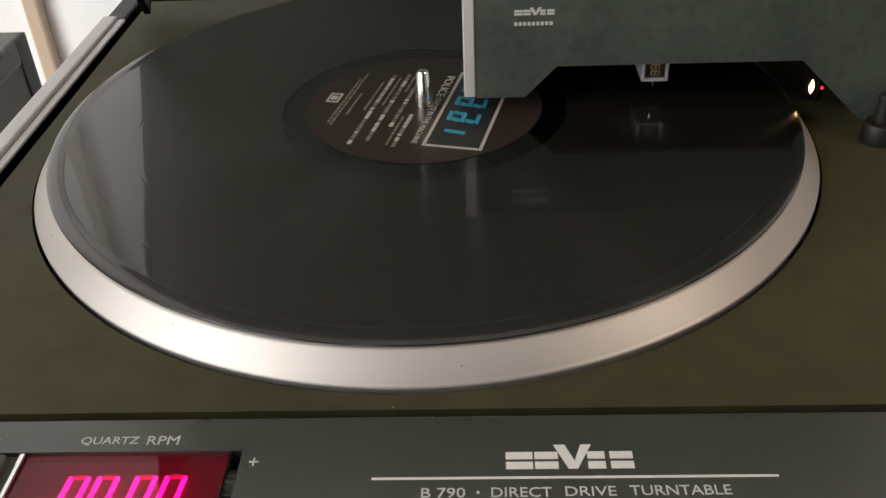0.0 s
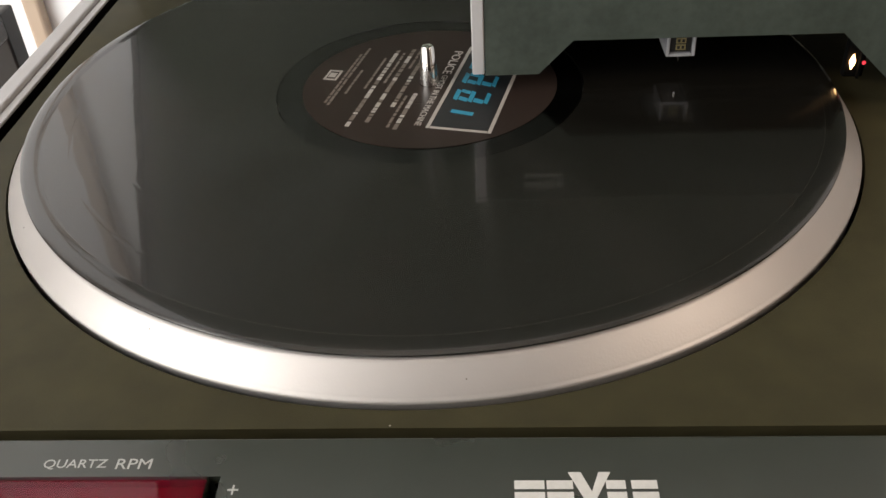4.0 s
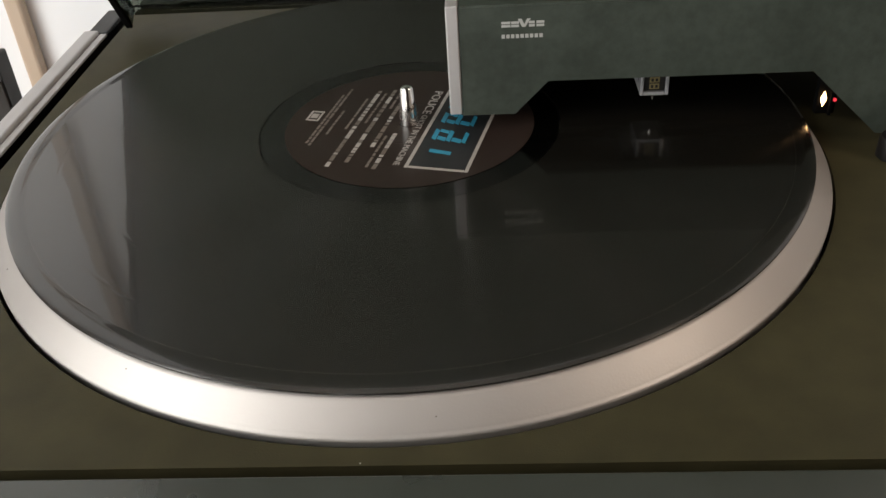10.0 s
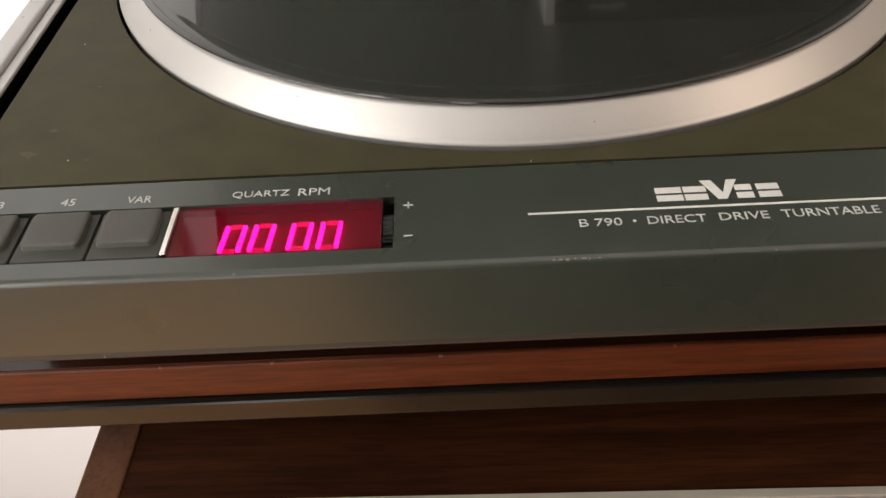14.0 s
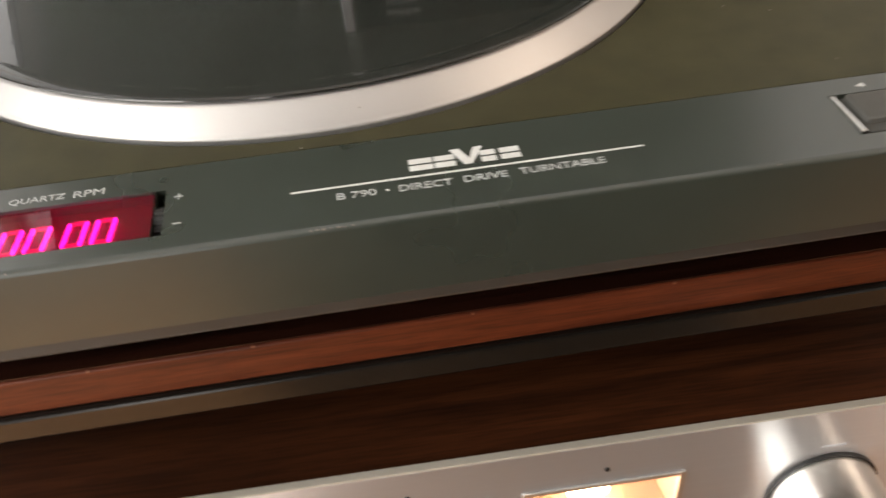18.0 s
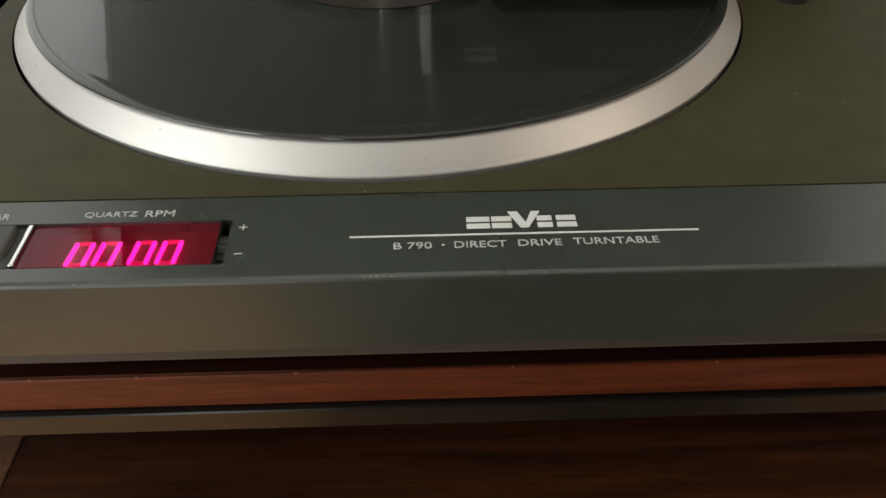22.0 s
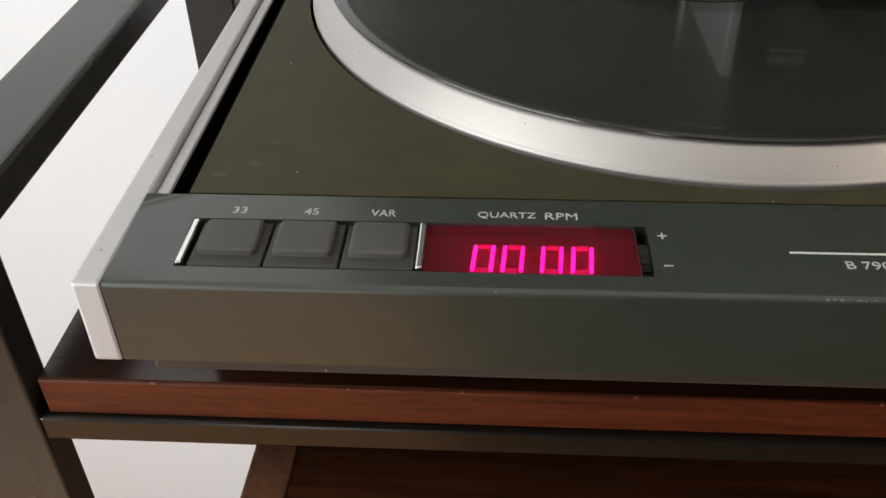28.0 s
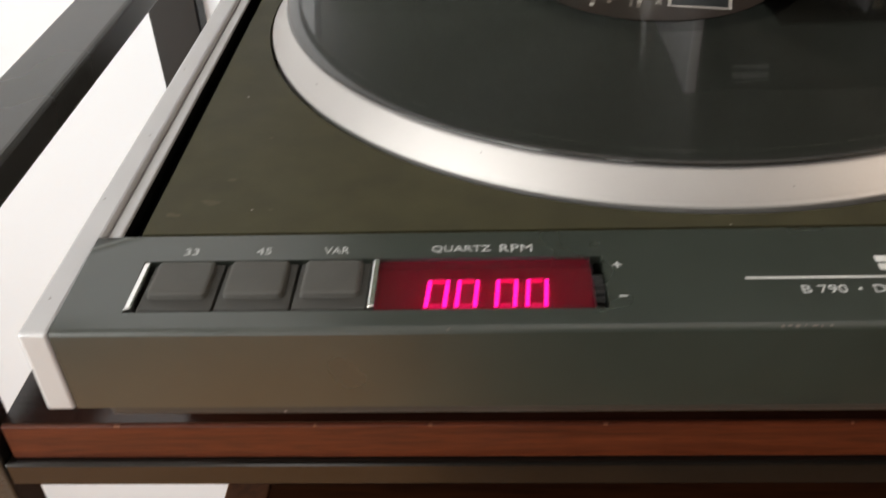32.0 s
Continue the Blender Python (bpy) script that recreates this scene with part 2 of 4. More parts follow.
LABEL_GREY = mat("label_grey_print", (0.17, 0.145, 0.125), 0.45, 0, 0.15, 400)
LABEL_WHITE = mat("label_white_print", (0.40, 0.375, 0.35), 0.45, 0, 0.12, 400)
LABEL_BLUE = mat("label_blue_print", (0.02, 0.25, 0.38), 0.45, 0, 0.15, 400)
LABEL_DARK = mat("label_dark_print", (0.018, 0.020, 0.022), 0.4, 0, 0.15, 400)
RED_GLASS = clear("red_filter", (0.9, 0.28, 0.62), 1.5, 0.03)
rg = RED_GLASS.node_tree
rd, rm = rg.nodes.new("ShaderNodeBsdfDiffuse"), rg.nodes.new("ShaderNodeMixShader")
rd.inputs[0].default_value = (0.11, 0.006, 0.012, 1)
rm.inputs[0].default_value = 0.5
old = rg.nodes["Mix Shader"].inputs[1].links[0].from_socket
rg.links.new(old, rm.inputs[1]), rg.links.new(rd.outputs[0], rm.inputs[2])
rg.links.new(rm.outputs[0], rg.nodes["Mix Shader"].inputs[1])
RED_FLOOR = mat("display_back", (0.22, 0.02, 0.035), 0.5, 0, 0.15, 200)
LED = glow("led_segment", (1.0, 0.09, 0.60), 18.0)
LED_DIM = glow("led_bar", (1.0, 0.03, 0.26), 3.0)
LAMP = glow("lit_bulb", (1.0, 0.60, 0.28), 13.0)
RED_LED = glow("red_diode", (1.0, 0.05, 0.08), 1.2)
SMOKE = clear("smoked_acrylic", (0.38, 0.40, 0.365), 1.49, 0.03)
SMOKE_EDGE = clear("smoked_acrylic_edge", (0.22, 0.235, 0.22), 1.49, 0.03)
SHELL = mat("clear_shell", (0.26, 0.265, 0.28), 0.15, 0, 0.2, 700, spec=0.6)
GOLD = mat("badge_foil", (0.24, 0.20, 0.10), 0.35, 0.3, 0.3, 900)
VENEER = wood("mahogany_veneer", (0.054, 0.0108, 0.0038), (0.118, 0.0250, 0.0083), 0.42, 0, 2.4, 0.28)
SHELFTOP = wood("dark_gloss_veneer", (0.012, 0.004, 0.0025), (0.034, 0.010, 0.0055), 0.16, 0, 0.7)
WALNUT = wood("walnut_cabinet", (0.017, 0.0050, 0.0017), (0.050, 0.0145, 0.0047), 0.5, 0, 1.5, 0.12)
CHEEK = wood("walnut_cheek", (0.086, 0.034, 0.0165), (0.130, 0.053, 0.026), 0.45, 2, 0.8)
EDGE_NICK = mat("bare_wood_nick", (0.17, 0.065, 0.035), 0.6, 0, 0.2, 900)
SMUDGE = mat("dusty_smudge", (0.078, 0.069, 0.044), 0.7, 0, 0.2, 900, spec=0.2)
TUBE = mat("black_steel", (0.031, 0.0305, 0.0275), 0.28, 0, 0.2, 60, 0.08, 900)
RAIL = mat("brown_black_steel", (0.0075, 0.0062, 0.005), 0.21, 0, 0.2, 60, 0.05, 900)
AMPFACE = mat("brushed_aluminium", (0.84, 0.83, 0.84), 0.40, 0.90, 0.02, 30, 0, 120, (0.02, 1, 30))
tg = AMPFACE.node_tree.nodes.new("ShaderNodeCombineXYZ")
tg.inputs[2].default_value = 1.0
AMPFACE.node_tree.links.new(tg.outputs[0], AMPFACE.node_tree.nodes["Principled BSDF"].inputs["Tangent"])
AMPFACE.node_tree.nodes["Principled BSDF"].inputs["Anisotropic"].default_value = 1.0
KNOB = brushed("spun_aluminium", (0.80, 0.78, 0.74), 0.31, (1, 0.05, 1), 0.15)
KNOBEND = mat("faced_aluminium", (0.80, 0.76, 0.73), 0.32, 1.0, 0.03, 60)
kt = KNOBEND.node_tree.nodes.new("ShaderNodeTangent")
kt.direction_type, kt.axis = "RADIAL", "Y"
KNOBEND.node_tree.nodes["Principled BSDF"].inputs["Anisotropic Rotation"].default_value = 0.25
KNOBEND.node_tree.links.new(kt.outputs[0], KNOBEND.node_tree.nodes["Principled BSDF"].inputs["Tangent"])
KNOBEND.node_tree.nodes["Principled BSDF"].inputs["Anisotropic"].default_value = 0.9
PRINT_GREY = mat("grey_print", (0.45, 0.44, 0.45), 0.5, 0, 0.1, 400)
LEDGE = mat("meter_ledge_paint", (0.60, 0.50, 0.45), 0.5, 0.2, 0.05, 90)
CREAM = mat("panel_edge", (0.62, 0.58, 0.50), 0.4, 0.6, 0.05, 90)
METERBOX = mat("meter_card", (0.88, 0.60, 0.46), 0.6, 0, 0.05, 90)
mb = METERBOX.node_tree.nodes["Principled BSDF"]     # bulb's wash on the scale card and box sides, added as emission
mb.inputs["Emission Color"].default_value, mb.inputs["Emission Strength"].default_value = (1.0, 0.58, 0.38, 1), 0.20
METERGLOW = glow("meter_bulb", (1.0, 0.74, 0.50), 38.0)
GLASS = clear("meter_glass", (0.93, 0.93, 0.92), 1.5, 0.02)
WALL = mat("white_plaster", (0.87, 0.91, 0.955), 0.85, 0, 0.02, 3, 0.12, 90)
CEIL = mat("ceiling_paint", (0.82, 0.81, 0.79), 0.9, 0, 0.02, 3, 0.1, 90)
BEIGE = mat("beige_trim", (0.52, 0.42, 0.33), 0.6, 0, 0.08, 20)
# dark absorber for the two unseen blocks added at the front
SHADEBLOCK = mat("shade_block", (0.036, 0.030, 0.025), 0.85, 0, 0.03, 3, 0.12, 90)
# colour of the unseen right wall, toned down to cut bounced light
DIMSIDE = mat("toned_down_plaster", (0.30, 0.26, 0.23), 0.85, 0, 0.03, 3, 0.12, 90)
OAK = wood("oak_plank", (0.42, 0.195, 0.072), (0.54, 0.275, 0.110), 0.4, 1, 0.6)


# ---- builders ----
def finish(name, bm, material, smooth=False):
    me = bpy.data.meshes.new(name)
    bmesh.ops.recalc_face_normals(bm, faces=bm.faces)
    if smooth:
        for f in bm.faces:
            f.smooth = True
    bm.to_mesh(me)
    bm.free()
    me.materials.append(material)
    if smooth:
        me.set_sharp_from_angle(angle=radians(35))
    return me


def part(name, bm, material, parent, label="", smooth=False):
    ob = new(name, finish(name, bm, material, smooth))
    if parent is not None:
        ob.parent = parent
        ob.matrix_parent_inverse = parent.matrix_world.inverted() if not parent.parent else Matrix()
    if label:
        tagged(ob, label)
    return ob


def thing(name, x, y, z, label, category, group="", kind=""):
    ob = new(name)
    ob.empty_display_size = 0.05
    ob.location = (0, 0, 0)
    return tagged(ob, label, category, group, kind)


def bx(bm, x0, x1, y0, y1, z0, z1, bev=0.0, seg=2):
    g = bmesh.ops.create_cube(bm, size=1)
    for v in g["verts"]:
        v.co = Vector((x0 + (v.co.x + 0.5) * (x1 - x0), y0 + (v.co.y + 0.5) * (y1 - y0), z0 + (v.co.z + 0.5) * (z1 - z0)))
    if bev:
        es = list({e for v in g["verts"] for e in v.link_edges})
        bmesh.ops.bevel(bm, geom=es, offset=bev, segments=seg, affect="EDGES", profile=0.5)
    return bm


def box(*a, **k):
    return bx(bmesh.new(), *a, **k)


def prism(outline, axis, a, b, bev=0.0):
    """Extrude a closed outline (pairs in the two other axes) along an axis."""
    bm = bmesh.new()

    def at(p, c):
        q = list(p)
        q.insert(axis, c)
        return q
    v0 = [bm.verts.new(at(p, a)) for p in outline]
    v1 = [bm.verts.new(at(p, b)) for p in outline]
    n = len(outline)
    bm.faces.new(v0), bm.faces.new(v1[::-1])
    for i in range(n):
        bm.faces.new((v0[i], v1[i], v1[(i + 1) % n], v0[(i + 1) % n]))
    if bev:
        bmesh.ops.bevel(bm, geom=list(bm.edges), offset=bev, segments=2, affect="EDGES")
    return bm


def lathe(profile, n=96, c=(0, 0, 0), axis="z", closed=False, bm=None):
    """Turn a profile of (radius, height) round an axis; a radius of 0 closes to a point."""
    bm = bm or bmesh.new()
    rings = []
    for r, h in profile:
        ring = []
        if r <= 1e-7:
            p = (0, 0, h)
            ring = [bm.verts.new(p)] * n
        else:
            ring = [bm.verts.new((r * math.cos(2 * math.pi * i / n), r * math.sin(2 * math.pi * i / n), h)) for i in range(n)]
        rings.append(ring)
    pairs = list(zip(rings, rings[1:])) + ([(rings[-1], rings[0])] if closed else [])
    for a, b in pairs:
        for i in range(n):
            j = (i + 1) % n
            vs = []
            for v in (a[i], a[j], b[j], b[i]):
                if v not in vs:
                    vs.append(v)
            if len(vs) > 2:
                bm.faces.new(vs)
    if axis == "y":
        for v in bm.verts:
            v.co = Vector((v.co.x, v.co.z, v.co.y))
    for v in bm.verts:
        v.co += Vector(c)
    return bm


def flat_text(name, words, x0, x1, y0, y1, place, material, parent, label=""):
    """Raised lettering fitted into a rectangle of its surface; place maps (u, v, height) to the world."""
    cu = bpy.data.curves.new(name, "FONT")
    cu.body, cu.extrude, cu.resolution_u, cu.offset = words, 0.02, 3, 0.0
    tmp = new(name, cu)
    dg = bpy.context.evaluated_depsgraph_get()
    me = bpy.data.meshes.new_from_object(tmp.evaluated_get(dg))
    bpy.data.objects.remove(tmp)
    xs = [v.co.x for v in me.vertices]
    ys = [v.co.y for v in me.vertices]
    a, b, c, d = min(xs), max(xs), min(ys), max(ys)
    for v in me.vertices:
        u = x0 + (v.co.x - a) / (b - a) * (x1 - x0)
        w = y0 + (v.co.y - c) / (d - c) * (y1 - y0)
        v.co = place(u, w, 0.00012 if v.co.z > 0 else 0.00002)
    me.materials.clear()
    me.materials.append(material)
    ob = new(name, me)
    ob.parent = parent
    if label:
        tagged(ob, label)
    return ob


def flat_shape(name, outline, place, material, parent, label=""):
    """A thin printed shape with the given outline on a surface."""
    bm = bmesh.new()
    top = [bm.verts.new(place(u, v, 0.00012)) for u, v in outline]
    bot = [bm.verts.new(place(u, v, 0.00001)) for u, v in outline]
    n = len(outline)
    bm.faces.new(top), bm.faces.new(bot[::-1])
    for i in range(n):
        bm.faces.new((top[i], bot[i], bot[(i + 1) % n], top[(i + 1) % n]))
    return part(name, bm, material, parent, label)


def rect(x0, x1, y0, y1, skew=0.0):
    return [(x0, y0), (x1, y0), (x1 + skew, y1), (x0 + skew, y1)]


# ---- the room ----
FZ, CZ = -0.78, 1.70
RX0, RX1, RY0, RY1 = -1.00, 1.90, -2.60, 0.26


def wall(name, bm, label, material=WALL):
    return tagged(part(name, bm, material, None), label, "wall", kind="structure")


wall("wall_back", box(RX0 - 0.1, RX1 + 0.1, RY1, RY1 + 0.1, FZ, CZ), "plain white plastered wall behind the rack")
wf = bmesh.new()
for b in ((RX0 - 0.1, FILL_GAP[0], FZ, CZ), (FILL_GAP[1], RX1 + 0.1, FZ, CZ), (FILL_GAP[0], FILL_GAP[1], FILL_GAP[3], CZ), (FILL_GAP[0], FILL_GAP[1], FZ, FILL_GAP[2])):
    bx(wf, b[0], b[1], RY0 - 0.1, RY0, b[2], b[3])
wall("wall_front", wf, "plain white plastered wall facing the rack, with an unseen opening for added fill light")
# unseen panel, added so the front faces mirror something dark
tagged(part("trim", box(-0.25, 0.70, RY0, RY0 + 0.02, FZ, 1.15), SHADEBLOCK, None), "unseen dark panel added to darken the reflections in front faces", "trim", kind="structure")
# unseen block, added to hold back light and reflections from front right
wall("light_block", box(-0.13, 0.46, -0.82, -0.72, FZ, 0.85), "unseen dark half-height block behind the camera, added to hold back light", SHADEBLOCK)
wall("wall_right", box(RX1, RX1 + 0.1, RY0, RY1, FZ, CZ), "plain unseen side wall, darkened to cut bounced light", DIMSIDE)
bm = bmesh.new()
bx(bm, RX0 - 0.1, RX0, RY0, WIN[0], FZ, CZ)
bx(bm, RX0 - 0.1, RX0, WIN[1], RY1, FZ, CZ)
bx(bm, RX0 - 0.1, RX0, WIN[0], WIN[1], FZ, WIN[2])
bx(bm, RX0 - 0.1, RX0, WIN[0], WIN[1], WIN[3], CZ)
wall("wall_left", bm, "plain white plastered wall with a window opening")
tagged(part("ceiling", box(RX0 - 0.1, RX1 + 0.1, RY0 - 0.1, RY1 + 0.1, CZ, CZ + 0.1), CEIL, None), "plain white painted ceiling", "ceiling", kind="structure")
floor = tagged(part("floor", box(RX0 - 0.1, RX1 + 0.1, RY0 - 0.1, RY1 + 0.1, FZ - 0.1, FZ - 0.012), BLACK, None), "warm oak plank floor beneath the rack", "floor", kind="structure")
tagged(part("trim", box(-0.2868, -0.2755, RY1 - 0.010, RY1, FZ, CZ, bev=0.002), BEIGE, None), "narrow beige vertical trim on the white wall", "trim", kind="structure")

# ---- the rack ----
BZ0, BZ1 = -0.0923, -0.0758
PX0, PX1 = -0.2670, -0.2373
QX0, QX1 = 0.331, 0.3606
rack = thing("rack", 0, 0, 0, "black steel stereo rack with dark wooden shelves", "rack")
for x0, x1 in ((PX0, PX1), (QX0, QX1)):
    for y0, y1 in ((-0.1692, -0.1548), (0.1350, 0.1502)):
        # rear posts are the same steel; black puts their unlit side into colour
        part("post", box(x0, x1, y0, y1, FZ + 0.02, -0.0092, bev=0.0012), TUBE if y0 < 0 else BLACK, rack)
    part("top_bar", box(x0 + 0.0002, x1 - 0.0002, -0.1690, 0.1500, -0.0238, -0.0090, bev=0.0022, seg=3), TUBE, rack)
for z1 in (BZ0, -0.3585):
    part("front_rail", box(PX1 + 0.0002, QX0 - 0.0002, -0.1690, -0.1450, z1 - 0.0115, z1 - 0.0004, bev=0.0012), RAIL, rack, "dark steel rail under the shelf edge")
    part("rear_rail", box(PX1 + 0.0002, QX0 - 0.0002, 0.1356, 0.1496, z1 - 0.0115, z1 - 0.0004, bev=0.0012), TUBE, rack)
for z1 in (BZ1, -0.3420):
    sh = part("shelf", box(-0.2340, 0.3285, -0.1665, 0.1352, z1 - 0.0166, z1 - 0.0006, bev=0.0008), VENEER, rack, "reddish mahogany-veneered shelf board")
    part("shelf_top", box(-0.2332, 0.3277, -0.1656, 0.1345, z1 - 0.0007, z1 + 0.0001), SHELFTOP, sh, "glossy dark brown shelf surface")
for x, w in ((-0.0900, 0.0012), (-0.1950, 0.0020), (-0.1280, 0.0009), (-0.0330, 0.0014), (0.0460, 0.0008), (0.1210, 0.0011)):
    part("edge_nick", box(x, x + w, -0.16655, -0.1658, BZ1 - 0.0013, BZ1 - 0.0006), EDGE_NICK, rack, "pale nick in the veneer edge")
for x in (PX0 + 0.0155, QX0 + 0.0155):
    for y in (-0.1565, 0.126):
        part("foot", lathe([(0, FZ), (0.012, FZ), (0.012, FZ + 0.019), (0, FZ + 0.0195)], 24, (x, y, 0)), BLACK, rack)

# ---- the turntable ----
tt = thing("turntable", 0, 0, 0, "dark grey direct-drive turntable with silver side caps on the upper shelf", "turntable")
SX0, SX1 = -0.1765, 0.2767      # control strip between the side caps
YB, YF = -0.1719, -0.2098       # its rear and front edge


def zs(y):
    return 0.0034 + 0.0341 * (y + 0.2)


# deck plate with the round platter opening
DX0, DX1, DY0, DY1, RH = -0.1675, 0.2664, -0.1646, 0.1760, 0.1587
bm = bmesh.new()
N = 144
angles = sorted({2 * math.pi * i / N for i in range(N)} | {math.atan2(y, x) % (2 * math.pi) for x in (DX0, DX1) for y in (DY0, DY1)})
rin, rin2, rout, rout2 = [], [], [], []
for a in angles:
    c, s = math.cos(a), math.sin(a)
    k = min((DX1 if c > 0 else DX0) / c if abs(c) > 1e-9 else 9, (DY1 if s > 0 else DY0) / s if abs(s) > 1e-9 else 9)
    rin.append(bm.verts.new((RH * c, RH * s, 0)))
    rin2.append(bm.verts.new(((RH - 0.0004) * c, (RH - 0.0004) * s, -0.012)))
    rout.append(bm.verts.new((k * c, k * s, 0)))
    rout2.append(bm.verts.new((k * c, k * s, -0.006)))
for i in range(len(angles)):
    j = (i + 1) % len(angles)
    bm.faces.new((rin[i], rin[j], rout[j], rout[i]))
    bm.faces.new((rin2[i], rin2[j], rin[j], rin[i]))
    bm.faces.new((rout[i], rout[j], rout2[j], rout2[i]))
part("deck_plate", bm, DECK, tt, "olive-brown matt painted deck plate")
part("platter_well", lathe([(0.02, -0.011), (0.1585, -0.011), (0.1585, -0.0125), (0.02, -0.0125)], 96, closed=True), MATTBLACK, tt)
part("chassis", box(SX0, SX1, -0.2000, 0.178, -0.024, -0.0128), MATTBLACK, tt)
part("bottom_pan", box(-0.1755, 0.2757, -0.1974, 0.176, -0.0386, -0.0258, bev=0.0014), PAN, tt, "grey-brown bottom pan under the front panel")
part("plinth", box(-0.1845, 0.2820, -0.138, 0.165, -0.0757, -0.0387, bev=0.003), MATTBLACK, tt, "black recessed plinth standing on the shelf")
part("rear_strip", box(-0.1668, 0.2658, 0.1775, 0.186, -0.012, 0.003, bev=0.001), PANEL, tt)

# silver side caps, each with an inner ledge and a black channel for the lid
for side in (-1, 1):
    def mx(x):
        return x if side < 0 else 0.1002 - x
    a, b = sorted((mx(-0.1845), mx(-0.1768)))
    part("side_cap", box(a, b, -0.2096, 0.1385, -0.0235, 0.0029, bev=0.0010), CAPSILVER, tt, "satin silver side cap")
    a, b = sorted((mx(-0.1765), mx(-0.1727)))
    part("side_ledge", box(a, b, YB + 0.0004, 0.1385, -0.0006, 0.0009, bev=0.0005), CAPSILVER, tt)
    a, b = sorted((mx(-0.1765), mx(-0.1730)))
    part("channel_wall", box(a, b, YB + 0.0004, 0.176, -0.012, -0.0008), MATTBLACK, tt)
    a, b = sorted((mx(-0.1729), mx(-0.1677)))
    part("lid_channel", box(a, b, -0.1702, 0.176, -0.012, -0.0065), MATTBLACK, tt)
    a, b = sorted((mx(-0.1849), mx(-0.1740)))
    part("hinge", box(a, b, 0.1400, 0.176, -0.0265, 0.0005, bev=0.001), BLACK, tt, "black lid hinge at the rear corner")

# control strip: a folded panel with openings for the keys and the display
HOLES = [(-0.1604, -0.0440, -0.2025, -0.1826), (-0.0440, -0.0409, -0.2025, -0.1826), (0.1553, 0.2360, -0.2011, -0.1803)]
xs = sorted({SX0, SX1, *[h[0] for h in HOLES], *[h[1] for h in HOLES]})
ys = [YF + 0.0018, -0.2025, -0.2011, -0.1826, -0.1803, YB]
bm = bmesh.new()
vs = {(i, j): bm.verts.new((x, y, zs(y))) for i, x in enumerate(xs) for j, y in enumerate(ys)}
for i in range(len(xs) - 1):
    for j in range(len(ys) - 1):
        cx, cy = (xs[i] + xs[i + 1]) / 2, (ys[j] + ys[j + 1]) / 2
        if not any(h[0] < cx < h[1] and h[2] < cy < h[3] for h in HOLES):
            bm.faces.new((vs[i, j], vs[i + 1, j], vs[i + 1, j + 1], vs[i, j + 1]))
for h0, h1, k0, k1 in HOLES:
    p = [(h0, k0), (h1, k0), (h1, k1), (h0, k1)]
    for q in range(4):
        (ax, ay), (cx, cy) = p[q], p[(q + 1) % 4]
        bm.faces.new([bm.verts.new(c) for c in ((ax, ay, zs(ay)), (cx, cy, zs(cy)), (cx, cy, -0.004), (ax, ay, -0.004))])
prof = [(YF + 0.0018, zs(YF + 0.0018)), (YF + 0.0010, zs(YF) - 0.0001), (YF + 0.0005, zs(YF) - 0.00035), (YF + 0.0001, zs(YF) - 0.0008), (YF, zs(YF) - 0.0014), (YF + 0.0004, -0.0229), (YF + 0.0012, -0.0236), (YF + 0.006, -0.0236)]
for (y0, z0), (y1, z1) in zip(prof, prof[1:]):
    bm.faces.new([bm.verts.new(c) for c in ((SX0, y0, z0), (SX1, y0, z0), (SX1, y1, z1), (SX0, y1, z1))])
for (y0, z0), (y1, z1) in (((YB, zs(YB)), (YB + 0.0005, zs(YB) - 0.0003)), ((YB + 0.0005, zs(YB) - 0.0003), (YB + 0.0008, zs(YB) - 0.0011)), ((YB + 0.0008, zs(YB) - 0.0011), (YB + 0.0008, -0.012))):
    bm.faces.new([bm.verts.new(c) for c in ((SX0, y0, z0), (SX1, y0, z0), (SX1, y1, z1), (SX0, y1, z1))])
bmesh.ops.remove_doubles(bm, verts=bm.verts, dist=0.00001)
strip = part("control_strip", bm, PANEL, tt, "dark grey-green folded front panel with white lettering", smooth=True)
part("strip_floor", box(SX0 + 0.002, SX1 - 0.002, YF + 0.003, YB - 0.001, -0.0060, -0.0041), MATTBLACK, tt)
re = random.Random(21)
for x, w in ((-0.0019, 0.0006), (-0.0004, 0.0008), (0.0013, 0.0009), (0.0034, 0.0004), (0.0052, 0.0012), (0.0071, 0.0003), (0.0092, 0.0007), (0.0520, 0.0004), (-0.0800, 0.0005), (0.1270, 0.0006)):
    y = YF + re.uniform(0.0006, 0.0009)
    part("edge_chip", box(x, x + w, y - 0.0003, y + re.uniform(0.0001, 0.0004), zs(YF) - 0.0006, zs(YF) - 0.00012), LABEL_GREY, tt, "pale chip worn in the panel edge")


def on_strip(u, v, h):
    return Vector((u, v, zs(v) + h))


# keys
def rounded(x0, x1, y0, y1, r, levels, n=5):
    """A cushion with rounded corners: rings at (height, inset), closed at both ends."""
    bm, rings = bmesh.new(), []
    for z, q in levels:
        ring, rr = [], max(r - q, 0.0002)
        for cx, cy, a0 in ((x1 - q - rr, y1 - q - rr, 0.0), (x0 + q + rr, y1 - q - rr, 0.5), (x0 + q + rr, y0 + q + rr, 1.0), (x1 - q - rr, y0 + q + rr, 1.5)):
            ring += [bm.verts.new((cx + rr * math.cos(math.pi * (a0 + 0.5 * k / n)), cy + rr * math.sin(math.pi * (a0 + 0.5 * k / n)), z)) for k in range(n + 1)]
        rings.append(ring)
    for a, b in zip(rings, rings[1:]):
        for k in range(len(a)):
            m = (k + 1) % len(a)
            bm.faces.new((a[k], a[m], b[m], b[k]))
    bm.faces.new(rings[0][::-1]), bm.faces.new(rings[-1])
    return bm


